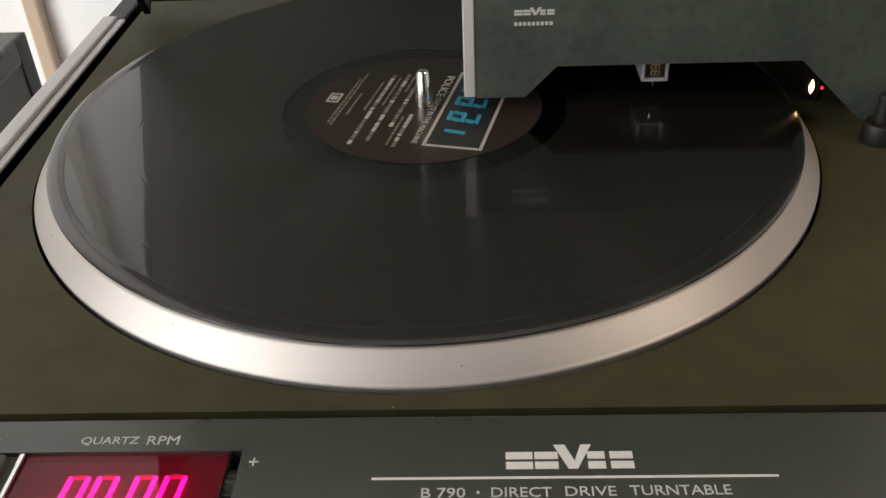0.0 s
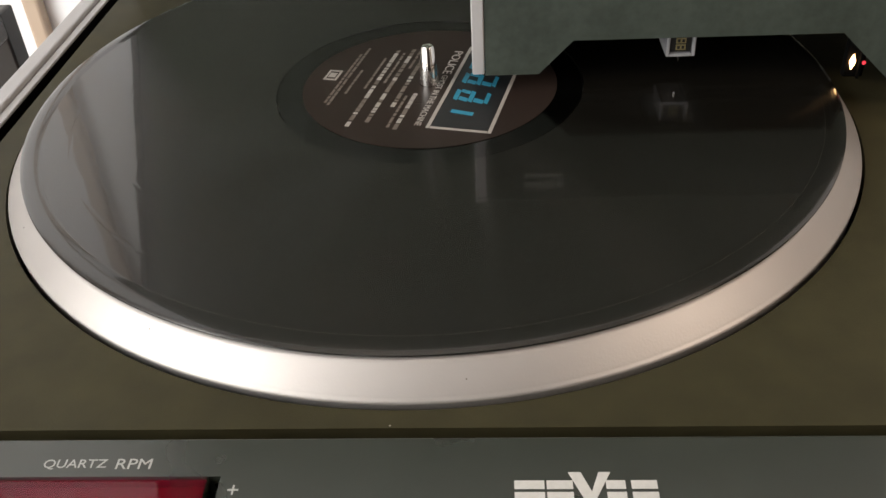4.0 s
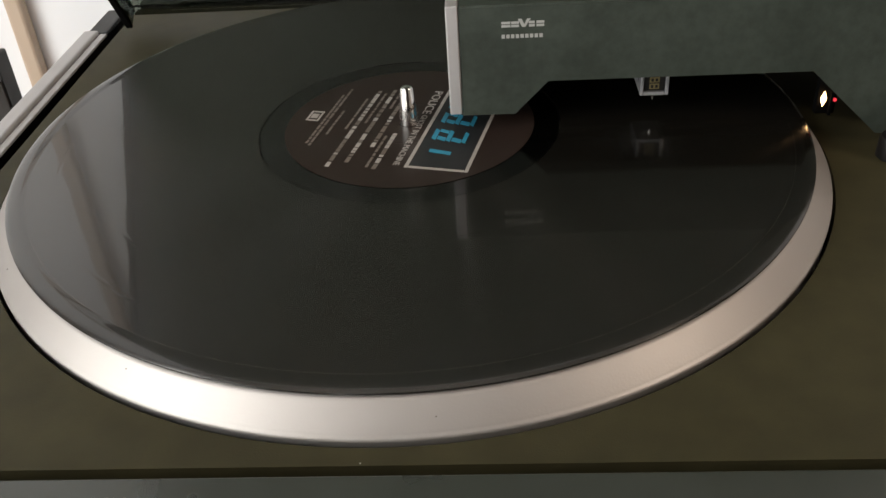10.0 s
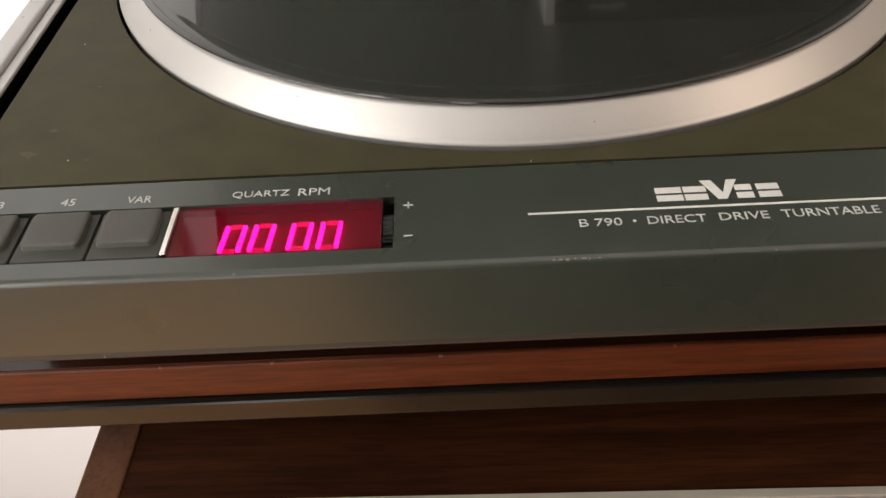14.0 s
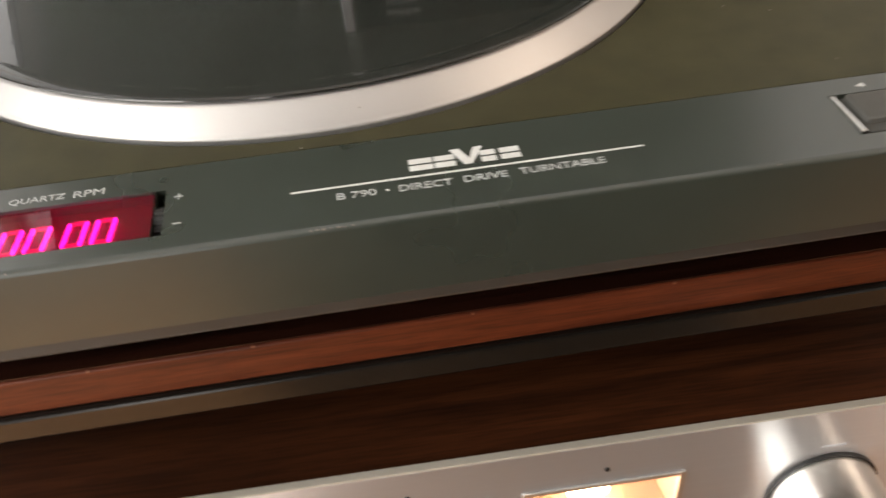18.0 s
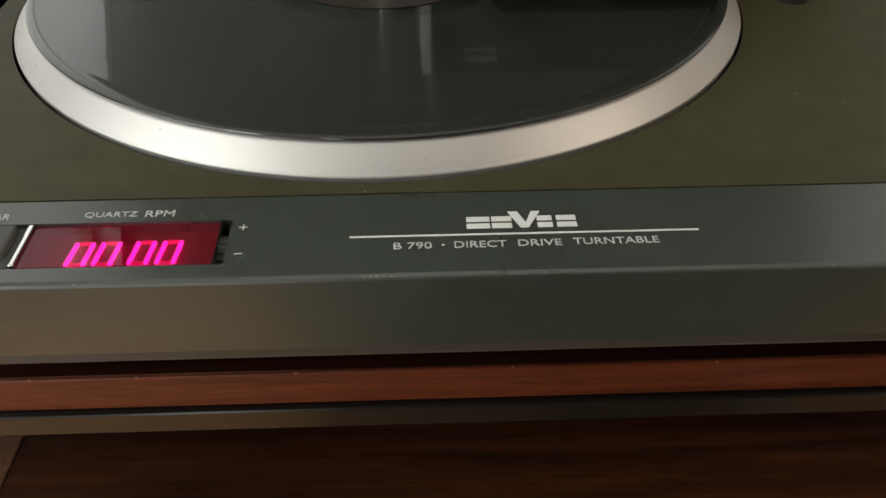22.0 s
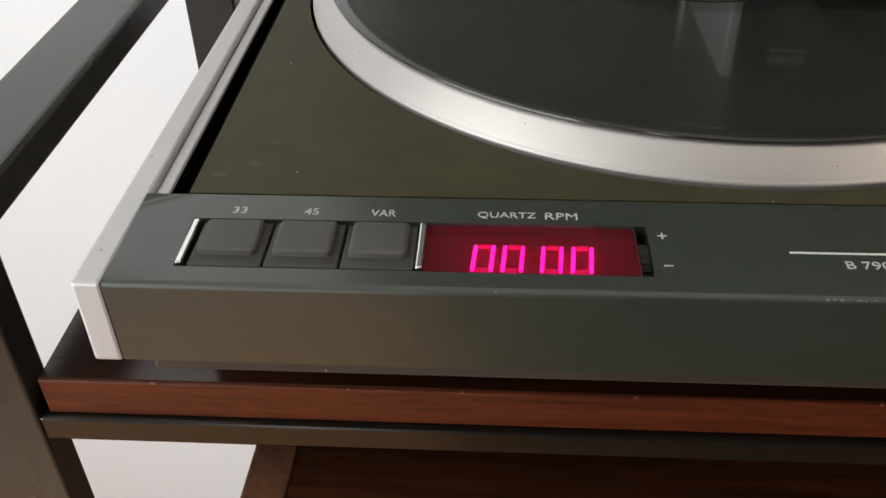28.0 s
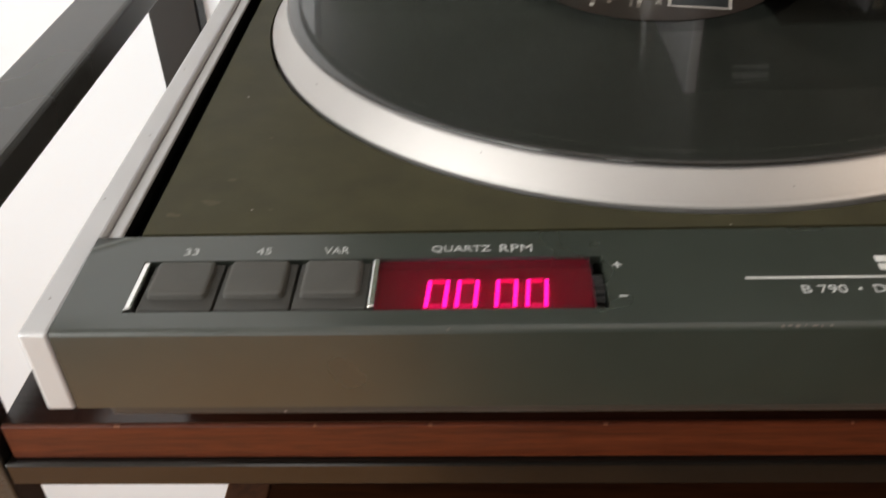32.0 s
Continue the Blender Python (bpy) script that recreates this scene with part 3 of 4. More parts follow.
def key(x0, x1, y0, y1):
    k = part("key_base", rounded(x0 + 0.0003, x1 - 0.0003, y0 + 0.0004, y1 - 0.0003, 0.0005, [(-0.0040, 0), (0.0027, 0), (0.0030, 0.0002), (0.0031, 0.0005)]), KEYSHADE, tt, "recessed key bed, its grey darkened for the cap's shade", smooth=True)
    part("key_cap", rounded(x0 + 0.0017, x1 - 0.0022, y0 + 0.0044, y1 - 0.0007, 0.0016, [(0.0028, 0), (0.0040, 0.0002), (0.0045, 0.0003), (0.0048, 0.0007), (0.00487, 0.0014)]), BUTTON, k, "", smooth=True)


for x0, x1 in ((-0.1578, -0.1384), (-0.1384, -0.1190), (-0.1190, -0.0999)):
    key(x0, x1, -0.2019, -0.1827)
for i in range(4):
    key(0.1577 + 0.0195 * i, 0.1577 + 0.0195 * (i + 1), -0.2005, -0.1804)
for x, y0, y1 in ((-0.1602, -0.2017, -0.1828), (-0.0997, -0.2017, -0.1828), (0.1556, -0.2003, -0.1805)):
    part("key_divider", box(x, x + 0.0017, y0, y1, -0.0040, zs(-0.19) + 0.0003, bev=0.0004), CHROME, tt, "bright silver divider strip")

# display
disp = part("display_bed", box(-0.0979, -0.0442, -0.2018, -0.1828, -0.0040, 0.0002), RED_FLOOR, tt, "dark red display bed")
part("display_window", box(-0.0979, -0.0442, -0.2018, -0.1828, 0.0024, 0.0031), RED_GLASS, disp, "red translucent filter").visible_shadow = False
for k, x in enumerate((-0.0862, -0.0786, -0.0687, -0.0610)):
    w, h, th, y0, sk = 0.0056, 0.0108, 0.0010, -0.1987, 0.0008
    segs = [(0.0014, w - 0.0014, h - 0.0009, h), (0.0014, w - 0.0014, 0, 0.0009), (0, th, 0.0005, h / 2 - 0.0003), (0, th, h / 2 + 0.0003, h - 0.0005), (w - th, w, 0.0005, h / 2 - 0.0003), (w - th, w, h / 2 + 0.0003, h - 0.0005)]
    for q, (a, b, c, d) in enumerate(segs):
        bm = bmesh.new()
        bx(bm, x + a, x + b, y0 + c, y0 + d, 0.0003, 0.0012)
        for v in bm.verts:
            v.co.x += (v.co.y - y0) / h * sk
        part("segment", bm, LED if q > 1 else LED_DIM, disp)
part("wheel_slot", box(-0.0439, -0.0410, -0.2019, -0.1827, -0.0040, -0.0015), MATTBLACK, tt)
bm = lathe([(0, -0.0013), (0.0085, -0.0013), (0.0085, 0.0013), (0, 0.0013)], 96)
for v in bm.verts:
    if int(math.atan2(v.co.y, v.co.x) / math.pi * 48 + 96.5) % 4 < 2:
        v.co.x, v.co.y = v.co.x * 0.945, v.co.y * 0.945
    v.co = Vector((v.co.z - 0.0425, v.co.x - 0.1924, v.co.y - 0.0052))
part("speed_wheel", bm, BLACK, tt, "ribbed black thumbwheel")

# lettering on the strip
for words, x0, x1, y0, y1 in (("33", -0.1506, -0.1468, -0.1802, -0.1774), ("45", -0.1312, -0.1273, -0.1803, -0.1775), ("VAR", -0.1132, -0.1065, -0.1804, -0.1776),
                              ("QUARTZ", -0.0847, -0.0693, -0.1805, -0.1776), ("RPM", -0.0669, -0.0584, -0.1804, -0.1775), ("+", -0.0385, -0.0360, -0.1877, -0.1851),
                              ("-", -0.0383, -0.0360, -0.1985, -0.1981), ("B 790", 0.0062, 0.0170, -0.1980, -0.1951), ("DIRECT", 0.0234, 0.0382, -0.1980, -0.1951),
                              ("DRIVE", 0.0415, 0.0539, -0.1978, -0.1950), ("TURNTABLE", 0.0572, 0.0817, -0.1977, -0.1948)):
    flat_text("lettering", words, x0, x1, y0, y1, on_strip, LETTER_INK, tt, "white printed lettering")
flat_shape("printed_dot", rect(0.0198, 0.0205, -0.1969, -0.1962), on_strip, WHITE_INK, tt)
flat_shape("printed_line", rect(-0.0064, 0.0941, -0.1925, -0.1918), on_strip, WHITE_INK, tt, "thin white printed line")


def block_mark(parent, place, x0, x1, y0, y1, name, ink):
    """Five broad blocks: four of two stacked bars, and a taller wedge in the middle."""
    w, h = (x1 - x0) / 5, y1 - y0
    for i, (p, q) in enumerate(((0.0, 1.06), (1.14, 2.06), (1.92, 3.42), (3.10, 4.02), (4.10, 5.0))):
        a, b = x0 + w * p, x0 + w * q
        if i == 2:
            flat_shape(name, [(a + w * 0.52, y0), (b - w * 0.62, y0), (b, y1 + h * 0.42), (b - w * 0.42, y1 + h * 0.42), (a + w * 0.78, y0 + h * 0.45), (a + w * 0.45, y1 + h * 0.42), (a, y1 + h * 0.42)], place, ink, parent, "white wedge of the maker's mark")
            continue
        d = w * 0.12
        for c, e in ((0.0, 0.42), (0.58, 1.0)):
            flat_shape(name, rect(a + (d if i == 3 else 0), b - (d if i == 3 else 0), y0 + h * c, y0 + h * e), place, ink, parent, "white bar of the maker's mark")


block_mark(tt, on_strip, 0.0273, 0.0594, -0.1895, -0.1841, "mark_block", WHITE_INK)


def arrow(x, y, r, a):
    flat_shape("arrow_mark", [(x + r * math.cos(a + k * 2.0944), y + r * 0.75 * math.sin(a + k * 2.0944)) for k in range(3)], on_strip, WHITE_INK, tt, "small white arrow mark")


arrow(0.1676, -0.1768, 0.0017, math.pi)
arrow(0.1848, -0.1767, 0.0016, -math.pi / 2)
arrow(0.1893, -0.1769, 0.0016, math.pi / 2)
arrow(0.2069, -0.1766, 0.0017, -math.pi / 2)

# platter and spindle
part("platter", lathe([(0.0, 0.0096), (0.1470, 0.0097), (0.1490, 0.0097), (0.1501, 0.0094), (0.1508, 0.0087), (0.1558, 0.0030), (0.1564, 0.0023), (0.1567, 0.0019), (0.1571, 0.0016), (0.15745, 0.0011), (0.15745, 0.0005), (0.1571, 0.0000), (0.1569, -0.0085), (0.0, -0.0085)], 192), RIM, tt, "satin aluminium platter with a bevelled rim", smooth=True)
part("spindle", lathe([(0.0036, 0.0085), (0.0036, 0.0165), (0.0034, 0.0176), (0.0025, 0.0264), (0.0020, 0.0271), (0.0, 0.0273)], 40), CHROME, tt, "polished steel spindle", smooth=True)
for a, r in ((-84, 0.1538), (-76, 0.1494), (-147, 0.1532), (-118, 0.1522)):
    c, q = math.cos(math.radians(a)), math.sin(math.radians(a))
    part("rim_speck", box(r * c - 0.0002, r * c + 0.0002, r * q - 0.00015, r * q + 0.00015, 0.0087 - (r - 0.1508) * 1.14 - 0.0004, 0.0087 - (r - 0.1508) * 1.14 + 0.0001), LABEL_GREY, tt, "dark speck of dirt on the rim")
for x, y in ((-0.1811, -0.1960), (-0.1824, -0.1500), (-0.1800, -0.1120), (-0.1816, -0.0620)):
    part("cap_speck", box(x - 0.0003, x + 0.0002, y - 0.0004, y + 0.0003, 0.0026, 0.00296), LABEL_GREY, tt, "grey speck on the side cap")
# tonearm housing across the record
AY = -0.0092
arm = part("arm_housing", box(0.0222, 0.1955, AY + 0.0017, 0.088, 0.0327, 0.0598, bev=0.0008), MATTBLACK, tt, "black inside of the parallel tonearm housing")
part("front_plate", prism([(0.0216, 0.0187), (0.0415, 0.0187), (0.0538, 0.0316), (0.1496, 0.0314), (0.1769, 0.0052), (0.1960, 0.0050), (0.1960, 0.0580), (0.1952, 0.0602), (0.0216, 0.0606)], 1, AY, AY + 0.0016), ARMPAINT, arm, "dark grey-green housing front")
part("top_plate", box(0.0216, 0.1960, AY + 0.0004, 0.0885, 0.0600, 0.0612, bev=0.0005), ARMPAINT, arm)
part("end_cap", box(0.0169, 0.0214, AY - 0.0006, 0.0890, 0.0193, 0.0616, bev=0.0005), CAPSILVER, arm, "satin silver end cap of the tonearm")
part("end_block", box(0.1972, 0.2235, 0.0005, 0.0885, 0.0030, 0.0620, bev=0.0008), CAPSILVER, arm, "pale silver bearing block of the tonearm")
# unseen plate, added to keep the space under the arm black
part("rear_light_stop", box(0.0222, 0.1955, 0.0886, 0.0900, 0.0170, 0.0605), MATTBLACK, arm)
part("guide_rail", box(0.0500, 0.1700, 0.0200, 0.0240, 0.0285, 0.0325), BLACK, arm)


def on_arm(u, v, h):
    return Vector((u, AY - h, v))


block_mark(arm, on_arm, 0.0368, 0.0520, 0.0529, 0.0550, "arm_mark_block", ARM_INK)
for i in range(9):
    x = 0.0368 + i * 0.0152 / 9
    flat_shape("name_bar", rect(x, x + 0.0012, 0.0488, 0.0502), on_arm, ARM_INK, arm, "small white name bar")

# pickup cartridge on its carriage, with the scale lamp
CX = 0.0940
part("carriage", box(CX - 0.009, CX + 0.009, 0.001, 0.020, 0.0295, 0.0334, bev=0.0006), BLACK, arm)
cart = part("cartridge", box(CX - 0.0040, CX + 0.0040, -0.0022, 0.0130, 0.0226, 0.0293, bev=0.0004), BLACK, arm, "pickup cartridge with a clear plastic shell")
for x0, x1 in ((CX - 0.0053, CX - 0.0041), (CX + 0.0041, CX + 0.0053)):
    part("shell_side", box(x0, x1, -0.0032, 0.0130, 0.0212, 0.0293, bev=0.0003), SHELL, cart, "clear greyish plastic shell side")
part("shell_base", box(CX - 0.0040, CX + 0.0040, -0.0032, 0.0130, 0.0212, 0.0225, bev=0.0003), SHELL, cart, "clear greyish plastic shell base")
for i in range(2):
    bd = part("cartridge_badge", box(CX - 0.0018, CX + 0.0018, -0.0025, -0.00222, 0.0236 + 0.0026 * i, 0.0257 + 0.0026 * i), GOLD, cart, "dull yellowish maker's badge")
    for k in range(2):
        part("badge_bar", box(CX - 0.0013 + 0.0016 * k, CX - 0.0004 + 0.0016 * k, -0.0027, -0.00252, 0.0241 + 0.0026 * i, 0.0252 + 0.0026 * i), BLACK, bd)
part("stylus", lathe([(0.0, 0.0176), (0.0004, 0.0188), (0.0007, 0.0211), (0.0, 0.02115)], 12, (CX, 0.0, 0)), CHROME, cart)
part("lamp_holder", box(0.1566, 0.1640, 0.0006, 0.0040, 0.0090, 0.0334, bev=0.0005), MATTBLACK, arm)
part("scale_lamp", lathe([(0, 0.0118), (0.0005, 0.0130), (0.0010, 0.0145), (0.0010, 0.0157), (0.0005, 0.0172), (0, 0.0184)], 16, (0.1586, -0.0006, 0.0008)), LAMP, arm, "lit warm scale lamp", smooth=True)
part("lamp_shield", box(0.1612, 0.1621, -0.0010, 0.0040, 0.0090, 0.0300), MATTBLACK, arm)
part("red_diode", lathe([(0, 0.0144), (0.0007, 0.0148), (0.0007, 0.0156), (0, 0.0160)], 12, (0.1630, -0.0002, 0)), RED_LED, arm, "small red diode")
# transport lock knob in front of the housing
kn = part("lock_knob", lathe([(0, 0.0), (0.0068, 0.0), (0.0066, 0.0072), (0.0060, 0.0082), (0, 0.0084)], 32, (0.1822, -0.0178, 0)), BLACK, tt, "black two-step transport lock knob", smooth=True)
part("knob_pin", lathe([(0, 0.0085), (0.0036, 0.0085), (0.0034, 0.0190), (0.0028, 0.0198), (0, 0.02)], 24, (0.1826, -0.0171, 0)), BLACK, kn, "", smooth=True)
for x, y in ((-0.0031, -0.1638), (-0.1385, -0.1528), (-0.1542, -0.0803)):
    part("deck_speck", box(x - 0.0002, x + 0.0002, y - 0.0002, y + 0.0001, 0.0, 0.0002), LABEL_WHITE, tt, "pale dust speck")
part("pan_speck", box(-0.1265, -0.1261, -0.1977, -0.1973, -0.0371, -0.0367), LABEL_WHITE, tt, "pale dust speck")
rs = random.Random(12)
for x, y, r in ((-0.1512, -0.1487, 0.0030), (-0.1538, -0.1478, 0.0014), (-0.1611, -0.1550, 0.0024), (-0.1405, -0.1105, 0.0012), (-0.1331, -0.1530, 0.0008), (-0.1480, -0.1360, 0.0016), (0.2050, -0.1350, 0.0014), (0.2300, -0.1000, 0.0010)):
    bm = bmesh.new()
    ring = [(x + r * rs.uniform(0.5, 1.3) * math.cos(k * 0.6283), y + 0.5 * r * rs.uniform(0.4, 1.2) * math.sin(k * 0.6283)) for k in range(10)]
    for z in (0.00002, 0.00008):
        bm.faces.new([bm.verts.new((u, v, z)) for u, v in ring])
    part("smudge", bm, SMUDGE, tt, "faint dusty smudge on the deck")
rnd = random.Random(4)
for i in range(26):
    x, y = rnd.uniform(-0.160, 0.25), rnd.uniform(-0.164, 0.10)
    if math.hypot(x, y) > 0.166 and not (x > 0.01 and y > -0.03):
        s = rnd.uniform(0.00012, 0.00035)
        part("dust_speck", box(x - s, x + s * rnd.uniform(1, 3), y - s, y + s, 0.0, 0.00012), LABEL_GREY, tt)

# smoked lid, tipped up on its rear hinges
LA = math.radians(56.5)
LU = Vector((0, -math.cos(LA), math.sin(LA)))      # from the hinge to the lid's front edge
LN = Vector((0, math.sin(LA), math.cos(LA)))       # from the rim to the top sheet
LO = Vector((0, 0.1420, 0.0010))


def lid_box(x0, x1, s0, s1, n0, n1):
    bm = box(x0, x1, s0, s1, n0, n1, bev=0.0006)
    for v in bm.verts:
        v.co = Vector((v.co.x, 0, 0)) + LO + LU * v.co.y + LN * v.co.z
    return bm


LX0, LX1 = -0.1610, 0.2600
lid = part("dust_cover", lid_box(LX0, LX1, 0.004, 0.318, 0.0110, 0.0140), SMOKE, tt, "open smoked acrylic dust cover")
part("cover_side", lid_box(LX0, LX0 + 0.0032, 0.004, 0.318, 0.0, 0.0108), SMOKE_EDGE, lid)
part("cover_side", lid_box(LX1 - 0.0032, LX1, 0.004, 0.318, 0.0, 0.0108), SMOKE_EDGE, lid)
part("cover_front", lid_box(LX0 + 0.0034, LX1 - 0.0034, 0.3148, 0.318, 0.0, 0.0108), SMOKE, lid)
part("cover_back", lid_box(LX0 + 0.0034, LX1 - 0.0034, 0.004, 0.0072, 0.0060, 0.0108), SMOKE, lid)
part("cover_seal", lid_box(LX0 - 0.0002, LX0 + 0.0034, 0.004, 0.318, -0.0022, -0.0002), MATTBLACK, lid, "black sealing lip of the cover")
part("cover_seal", lid_box(LX1 - 0.0034, LX1 + 0.0002, 0.004, 0.318, -0.0022, -0.0002), MATTBLACK, lid)

# ---- the record ----
rec = thing("record", 0, 0, 0, "black vinyl record with a brown label lying on the platter", "record")
ZR = 0.0121
prof = [(0.0588, ZR - 0.0020), (0.0588, ZR - 0.0009), (0.0590, ZR - 0.0003)]
for r in (0.0834, 0.1010, 0.1168, 0.1335):
    prof += [(r - 0.0008, ZR - 0.0003), (r - 0.0003, ZR - 0.000306), (r + 0.0003, ZR - 0.000306), (r + 0.0008, ZR - 0.0003)]
prof += [(0.1436, ZR - 0.00030)]
BEAD = [(0.14362, ZR - 0.0020), (0.14362, ZR - 0.00030), (0.1446, ZR - 0.00026), (0.1455, ZR - 0.00016), (0.1464, ZR - 0.00010), (0.1476, ZR - 0.00014), (0.1488, ZR - 0.00026), (0.1498, ZR - 0.00048), (0.1504, ZR - 0.0009), (0.1505, ZR - 0.0013), (0.1502, ZR - 0.0018), (0.1494, ZR - 0.0021)]
part("disc", lathe(prof, 240), VINYL, rec, "grooved glossy black vinyl")
part("edge_bead", lathe(BEAD, 240, closed=True), VINYL, rec, "rounded bead round the record's edge", smooth=True)
part("run_out", lathe([(0.0040, ZR - 0.0020), (0.0040, 0.0115), (0.0495, 0.0115), (0.0500, 0.01155), (0.0585, 0.01155), (0.0587, 0.0117), (0.0587, ZR - 0.0020)], 160, closed=True), RUNOUT, rec, "smooth black run-out band")
lab = part("label", lathe([(0.0038, 0.01157), (0.0488, 0.01157), (0.0490, 0.01170), (0.0486, 0.01176), (0.0170, 0.01176), (0.0168, 0.01172), (0.0164, 0.01172), (0.0162, 0.01176), (0.0038, 0.01176)], 128, closed=True), LABEL, rec, "dark brown paper label")
TA = math.radians(-103)


def on_label(u, v, h):
    return Vector((u * math.cos(TA) - v * math.sin(TA), u * math.sin(TA) + v * math.cos(TA), 0.01177 + h))


for a, b, c, d in ((-0.034, 0.034, 0.0305, 0.0318), (-0.034, 0.034, 0.0080, 0.0093), (-0.034, -0.0327, 0.0095, 0.0303), (0.0327, 0.034, 0.0095, 0.0303)):
    flat_shape("frame_bar", rect(a, b, c, d), on_label, LABEL_WHITE, lab, "pale printed frame bar")
flat_shape("picture_field", rect(-0.0325, 0.0325, 0.0096, 0.0302), on_label, LABEL_DARK, lab, "dark printed picture field")


def on_field(u, v, h):
    return on_label(u, v, h + 0.0002)


for x in (-0.0225, -0.0105, 0.0035):
    for a, b, c, d in ((0, 0.0078, 0.0010, 0.0028), (0.0, 0.0022, 0.0030, 0.0066), (0.0056, 0.0082, 0.0032, 0.0066), (0.0006, 0.0086, 0.0068, 0.0086), (0.0062, 0.0090, 0.0090, 0.0128), (0.0012, 0.0090, 0.0130, 0.0146)):
        flat_shape("blue_bar", rect(x + a, x + b, 0.0112 + c, 0.0112 + d, 0.0012), on_field, LABEL_BLUE, lab, "blue printed bar")
flat_shape("blue_bar", rect(0.0195, 0.0218, 0.0140, 0.0225, 0.0012), on_field, LABEL_BLUE, lab)
flat_text("label_lettering", "POLICE", -0.0290, -0.0085, 0.0028, 0.0064, on_label, LABEL_WHITE, lab, "pale printed title lettering")
flat_text("label_lettering", "GHOST IN THE MACHINE", -0.0070, 0.0330, 0.0034, 0.0058, on_label, LABEL_WHITE, lab, "pale printed title lettering")
rl = random.Random(9)
for v, u0, u1, kind in ((-0.0035, 0.006, 0.034, 1), (-0.0062, 0.012, 0.036, 0), (-0.0092, -0.026, 0.020, 1), (-0.0118, -0.030, -0.012, 0), (-0.0150, -0.028, 0.034, 1),
                        (-0.0178, -0.024, 0.000, 0), (-0.0212, -0.026, 0.036, 1), (-0.0240, -0.018, 0.006, 0), (-0.0300, -0.006, 0.014, 0), (-0.0335, -0.026, 0.024, 0), (-0.0352, -0.020, 0.020, 0)):
    u = u0
    while u < u1:
        w = rl.uniform(0.0012, 0.0048)
        if math.hypot(u, v) > 0.0080 and math.hypot(u + w, v) < 0.046:
            flat_shape("print_bar", rect(u, u + w, v, v + (0.0016 if kind else 0.0010)), on_label, LABEL_GREY if kind == 0 or rl.random() < 0.5 else LABEL_WHITE, lab)
        u += w + rl.uniform(0.0004, 0.0012)
for o in (rect(-0.0042, 0.0042, -0.0424, -0.0416), rect(-0.0042, 0.0042, -0.0378, -0.0370), rect(-0.0042, -0.0032, -0.0414, -0.0380), rect(0.0032, 0.0042, -0.0414, -0.0380), rect(-0.0018, 0.0018, -0.0412, -0.0384)):
    flat_shape("printed_badge", o, on_label, LABEL_WHITE, lab, "pale printed badge outline")

# ---- the amplifier on the lower shelf ----
amp = thing("amplifier", 0, 0, 0, "silver-fronted walnut amplifier with lit meters on the lower shelf", "amplifier")
AF = -0.1838
AX0, AX1, AZ0, AZ1 = -0.1530, 0.2810, -0.3180, -0.1391
cheek = box(-0.1705, AX0 - 0.0003, AF - 0.0005, 0.150, AZ0, AZ1 - 0.0009, bev=0.0008)
part("side_panel", cheek, CHEEK, amp, "walnut side cheek")
part("side_panel", box(AX1 + 0.0003, 0.2985, AF - 0.0005, 0.150, AZ0, AZ1 - 0.0009, bev=0.0008), CHEEK, amp)
part("top_panel", box(AX0, AX1, AF + 0.0038, 0.149, AZ1 - 0.014, AZ1 - 0.0015), WALNUT, amp, "dark walnut cabinet top")
part("back_panel", box(AX0, AX1, 0.135, 0.148, AZ0, AZ1 - 0.0145), BLACK, amp)
part("bottom_panel", box(AX0, AX1, AF + 0.006, 0.134, AZ0, AZ0 + 0.004), BLACK, amp)
M = [(-0.0170, 0.0522), (0.0642, 0.1326)]
MZ0, MZ1 = -0.2165, -0.1622
bm = bmesh.new()
px = [AX0, M[0][0], M[0][1], M[1][0], M[1][1], AX1]
pz = [AZ0, MZ0, MZ1, AZ1]
for i in range(5):
    for j in range(3):
        if not (j == 1 and i in (1, 3)):
            bx(bm, px[i], px[i + 1], AF, AF + 0.0036, pz[j], pz[j + 1])
bmesh.ops.remove_doubles(bm, verts=bm.verts, dist=0.00001)
inner = [f for f in bm.faces if sum(1 for g in bm.faces if g is not f and (g.calc_center_median() - f.calc_center_median()).length < 1e-6)]
bmesh.ops.delete(bm, geom=inner, context="FACES")
part("front_panel", bm, AMPFACE, amp, "brushed aluminium front panel")
part("panel_edge", box(AX0, AX1, AF + 0.0001, AF + 0.0037, AZ1 + 0.0001, AZ1 + 0.0008, bev=0.0002), CREAM, amp, "pale top edge of the front panel")
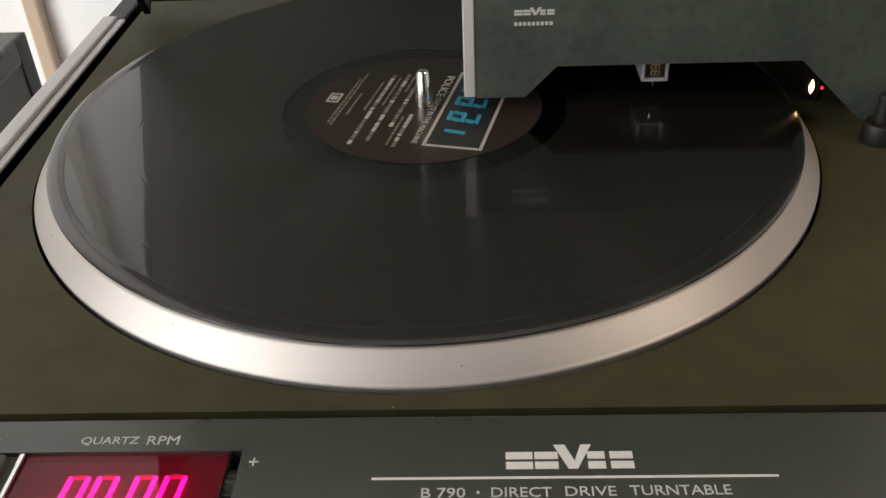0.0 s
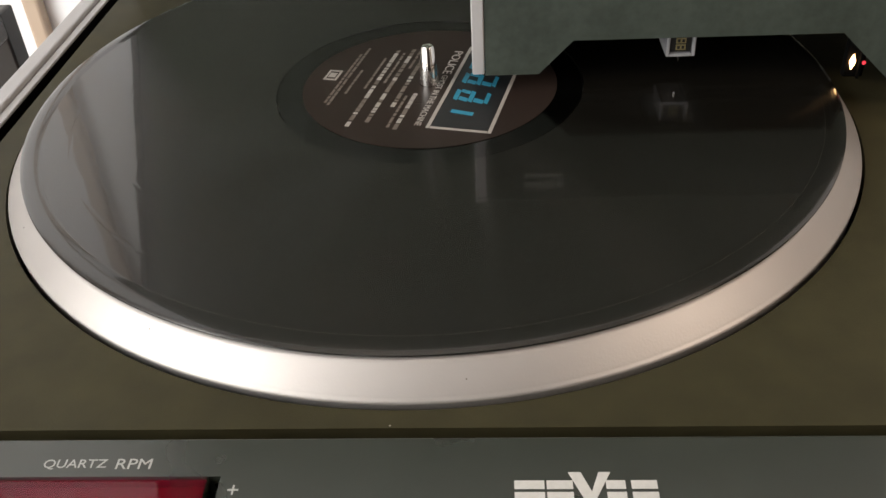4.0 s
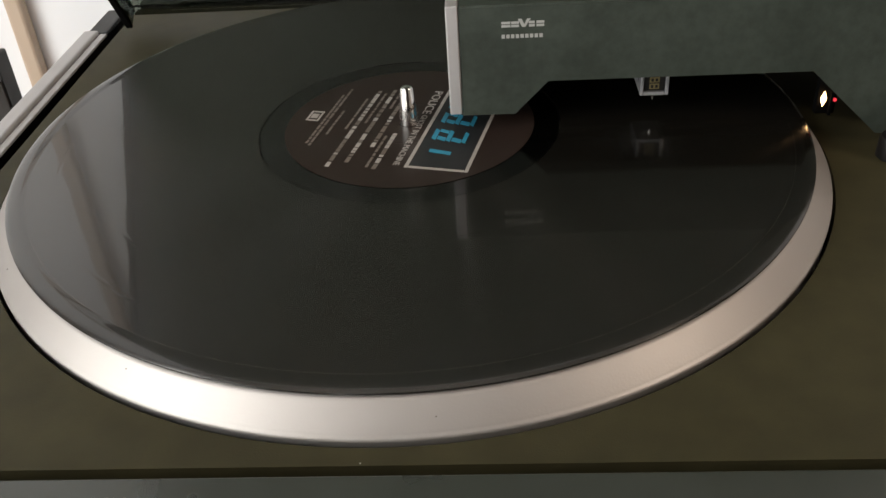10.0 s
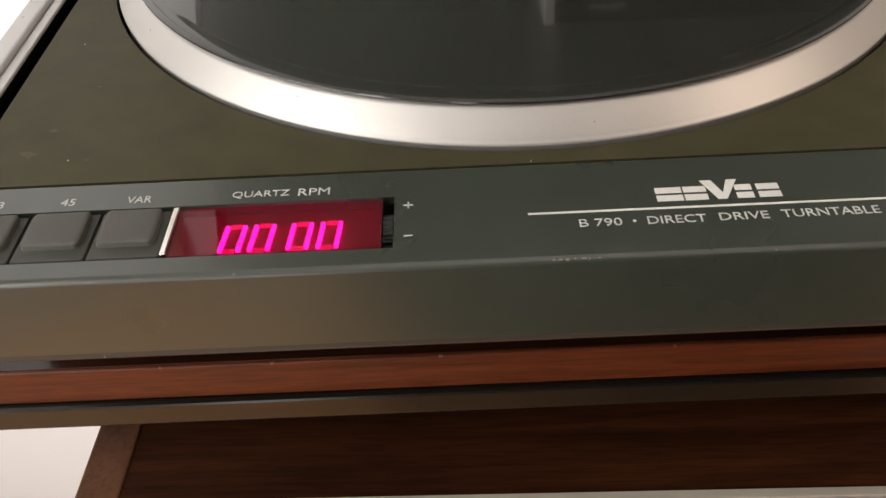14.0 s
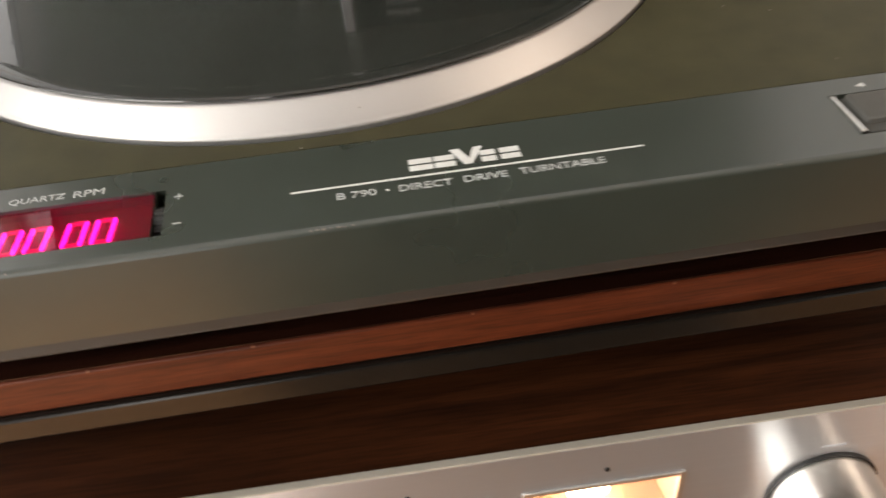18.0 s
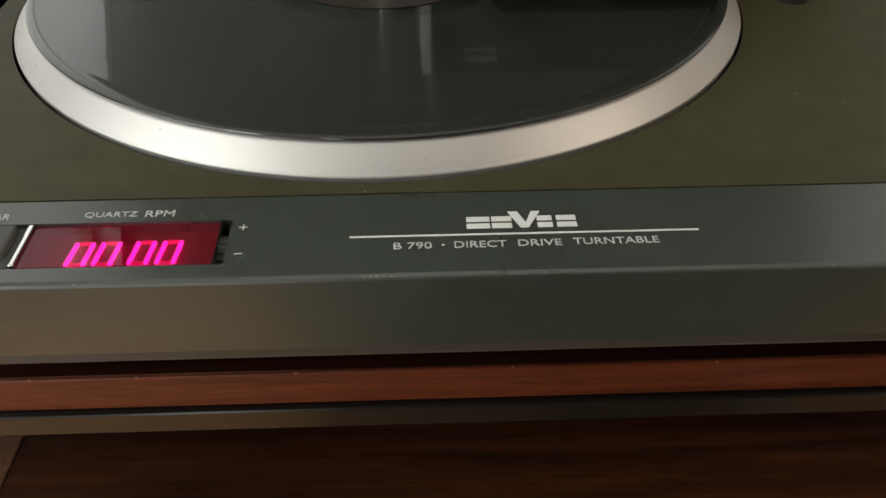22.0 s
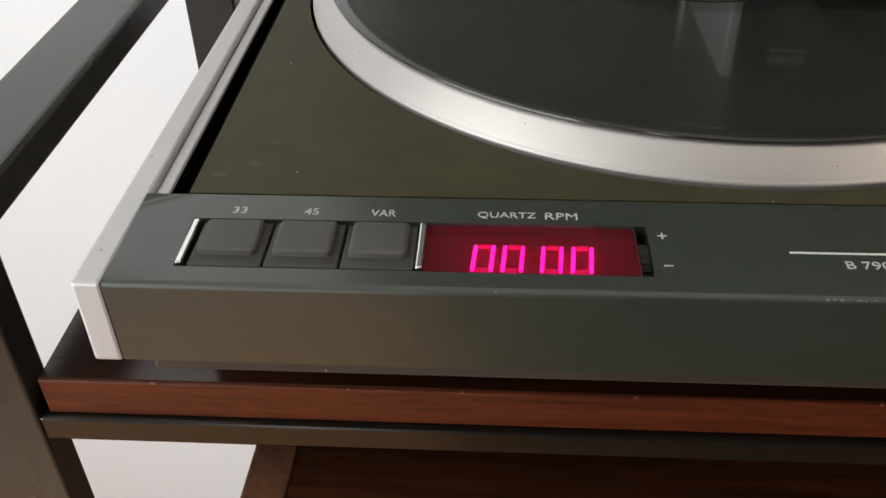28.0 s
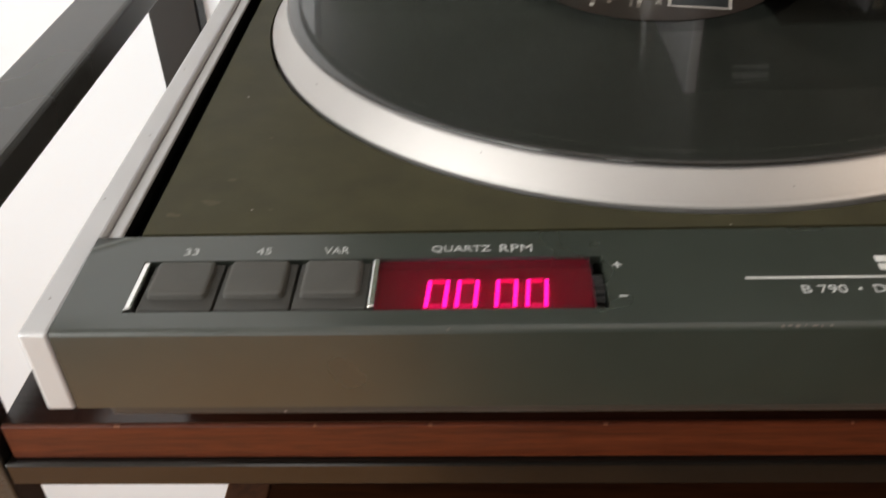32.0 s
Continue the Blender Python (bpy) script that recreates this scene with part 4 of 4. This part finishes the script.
for a, b in M:
    c = (a + b) / 2
    mt = part("meter", box(a - 0.004, b + 0.004, AF + 0.0330, AF + 0.0345, MZ0 - 0.003, MZ1 + 0.003), METERBOX, amp, "warm lit level meter")
    part("meter_roof", box(a - 0.004, b + 0.004, AF + 0.0052, AF + 0.0328, MZ1 + 0.0005, MZ1 + 0.002), METERBOX, mt)
    for x in (a - 0.002, b + 0.0005):
        part("meter_side", box(x, x + 0.0015, AF + 0.0052, AF + 0.0328, MZ0, MZ1), METERBOX, mt)
    led = prism([(AF + 0.0030, MZ0 - 0.002), (AF + 0.0030, -0.1992), (AF + 0.0300, -0.2065), (AF + 0.0320, MZ0 - 0.002)], 0, a + 0.0002, b - 0.0002)
    part("meter_ledge", led, LEDGE, mt, "pale sloping lower ledge")
    bm = lathe([(0.0047 * math.sin(math.pi * k / 10), -0.0098 * math.cos(math.pi * k / 10)) for k in range(11)], 24)
    for v in bm.verts:
        v.co = Vector((v.co.z + c, v.co.x * 0.8 + AF + 0.0190, v.co.y - 0.1945))
    part("meter_bulb", bm, METERGLOW, mt, "glowing meter bulb", smooth=True)
    for k in (-1, 1):
        part("lamp_clip", box(c + k * 0.0052 - 0.0024, c + k * 0.0052 + 0.0024, AF + 0.0125, AF + 0.0142, -0.1976, -0.1960, bev=0.0005), BLACK, mt)
    part("lamp_stem", box(c - 0.0007, c + 0.0007, AF + 0.0128, AF + 0.0140, -0.2030, -0.1964), BLACK, mt)
    for bxs in ((a + 0.0002, a + 0.0024, MZ0, MZ1), (b - 0.0024, b - 0.0002, MZ0, MZ1), (a + 0.0026, b - 0.0026, MZ1 - 0.0024, MZ1 - 0.0002)):
        part("bezel", box(bxs[0], bxs[1], AF - 0.0012, AF + 0.004, bxs[2], bxs[3], bev=0.0003), SILVER, mt, "silver meter bezel")
    part("bezel", box(a + 0.0026, b - 0.0026, AF - 0.0012, AF + 0.0028, MZ0 + 0.0002, MZ0 + 0.0026, bev=0.0003), SILVER, mt)
    part("meter_glass", box(a + 0.0018, b - 0.0018, AF + 0.0006, AF + 0.0014, MZ0 + 0.0136, MZ1 - 0.0018), GLASS, mt).visible_shadow = False
for x in (0.0182, 0.0991):
    part("panel_screw", lathe([(0, -0.0006), (0.0011, -0.0006), (0.0011, 0.0008), (0, 0.0008)], 16, (x, AF, -0.1543), "y"), BLACK, amp, "small dark screw")


def control_knob(x, z, r, length, skirt):
    k = part("control_knob", lathe([(0, 0), (r, 0), (r, -length + 0.0014), (r - 0.0012, -length), (r - 0.0022, -length + 0.0004), (0, -length + 0.0012)], 56, (x, AF - 0.002, z), "y"), KNOB, amp, "turned aluminium control knob", smooth=True)
    part("knob_face", lathe([(0, -0.0006), (r - 0.0023, -0.0006), (r - 0.0023, 0.0004), (0, 0.0004)], 56, (x, AF - 0.002 - length + 0.0006, z), "y"), KNOBEND, k, "finely turned knob end face")
    part("knob_collar", lathe([(0, 0), (r + skirt, 0), (r + skirt, -0.0019), (0, -0.0019)], 56, (x, AF - 0.0001, z), "y"), BLACK, k, "dark collar behind the knob")


control_knob(-0.1125, -0.1857, 0.0113, 0.0262, 0.0004)
control_knob(-0.0587, -0.1865, 0.0113, 0.0262, 0.0004)
control_knob(0.1960, -0.1902, 0.0232, 0.026, 0.0012)
for x in (-0.1125, -0.0587, 0.1960):
    for a, b in ((-0.0050, -0.0022), (-0.0017, 0.0008), (0.0013, 0.0050)):
        flat_shape("print_line", rect(x + a, x + b, -0.1615, -0.1605), lambda u, v, h: Vector((u, AF - h, v)), PRINT_GREY, amp, "faint grey bar of print")
flat_shape("green_mark", rect(-0.1146, -0.1134, -0.2225, -0.2213), lambda u, v, h: Vector((u, AF - h, v)), mat("green_print", (0.05, 0.3, 0.16), 0.5), amp, "tiny green index mark")
for x in (-0.14, 0.268):
    for y in (-0.16, 0.12):
        part("foot", lathe([(0, -0.3418), (0.014, -0.3418), (0.016, -0.3182), (0, -0.3181)], 20, (x, y, 0)), BLACK, amp)

# it stands slightly turned on its shelf
amp.rotation_euler.y, amp.rotation_euler.z = 0.005, -0.0187

# ---- floor planks ----
planks = {}
for i in range(21):
    for j in range(-1, 3):
        x, y = RX0 + 0.07 + i * 0.14, RY0 + 0.6 + j * 1.2 + (0.4 * (i % 3))
        y0, y1 = max(y - 0.5985, RY0), min(y + 0.5985, RY1)
        if y1 - y0 < 0.05 or x + 0.07 > RX1:
            continue
        size = round(y1 - y0, 3)
        if size not in planks:
            planks[size] = finish("plank", box(-0.0693, 0.0693, -size / 2, size / 2, -0.012, 0.0, bev=0.0012, seg=1), OAK)
        p = new("plank", planks[size])
        p.parent = floor
        p.location = (x, (y0 + y1) / 2, FZ)
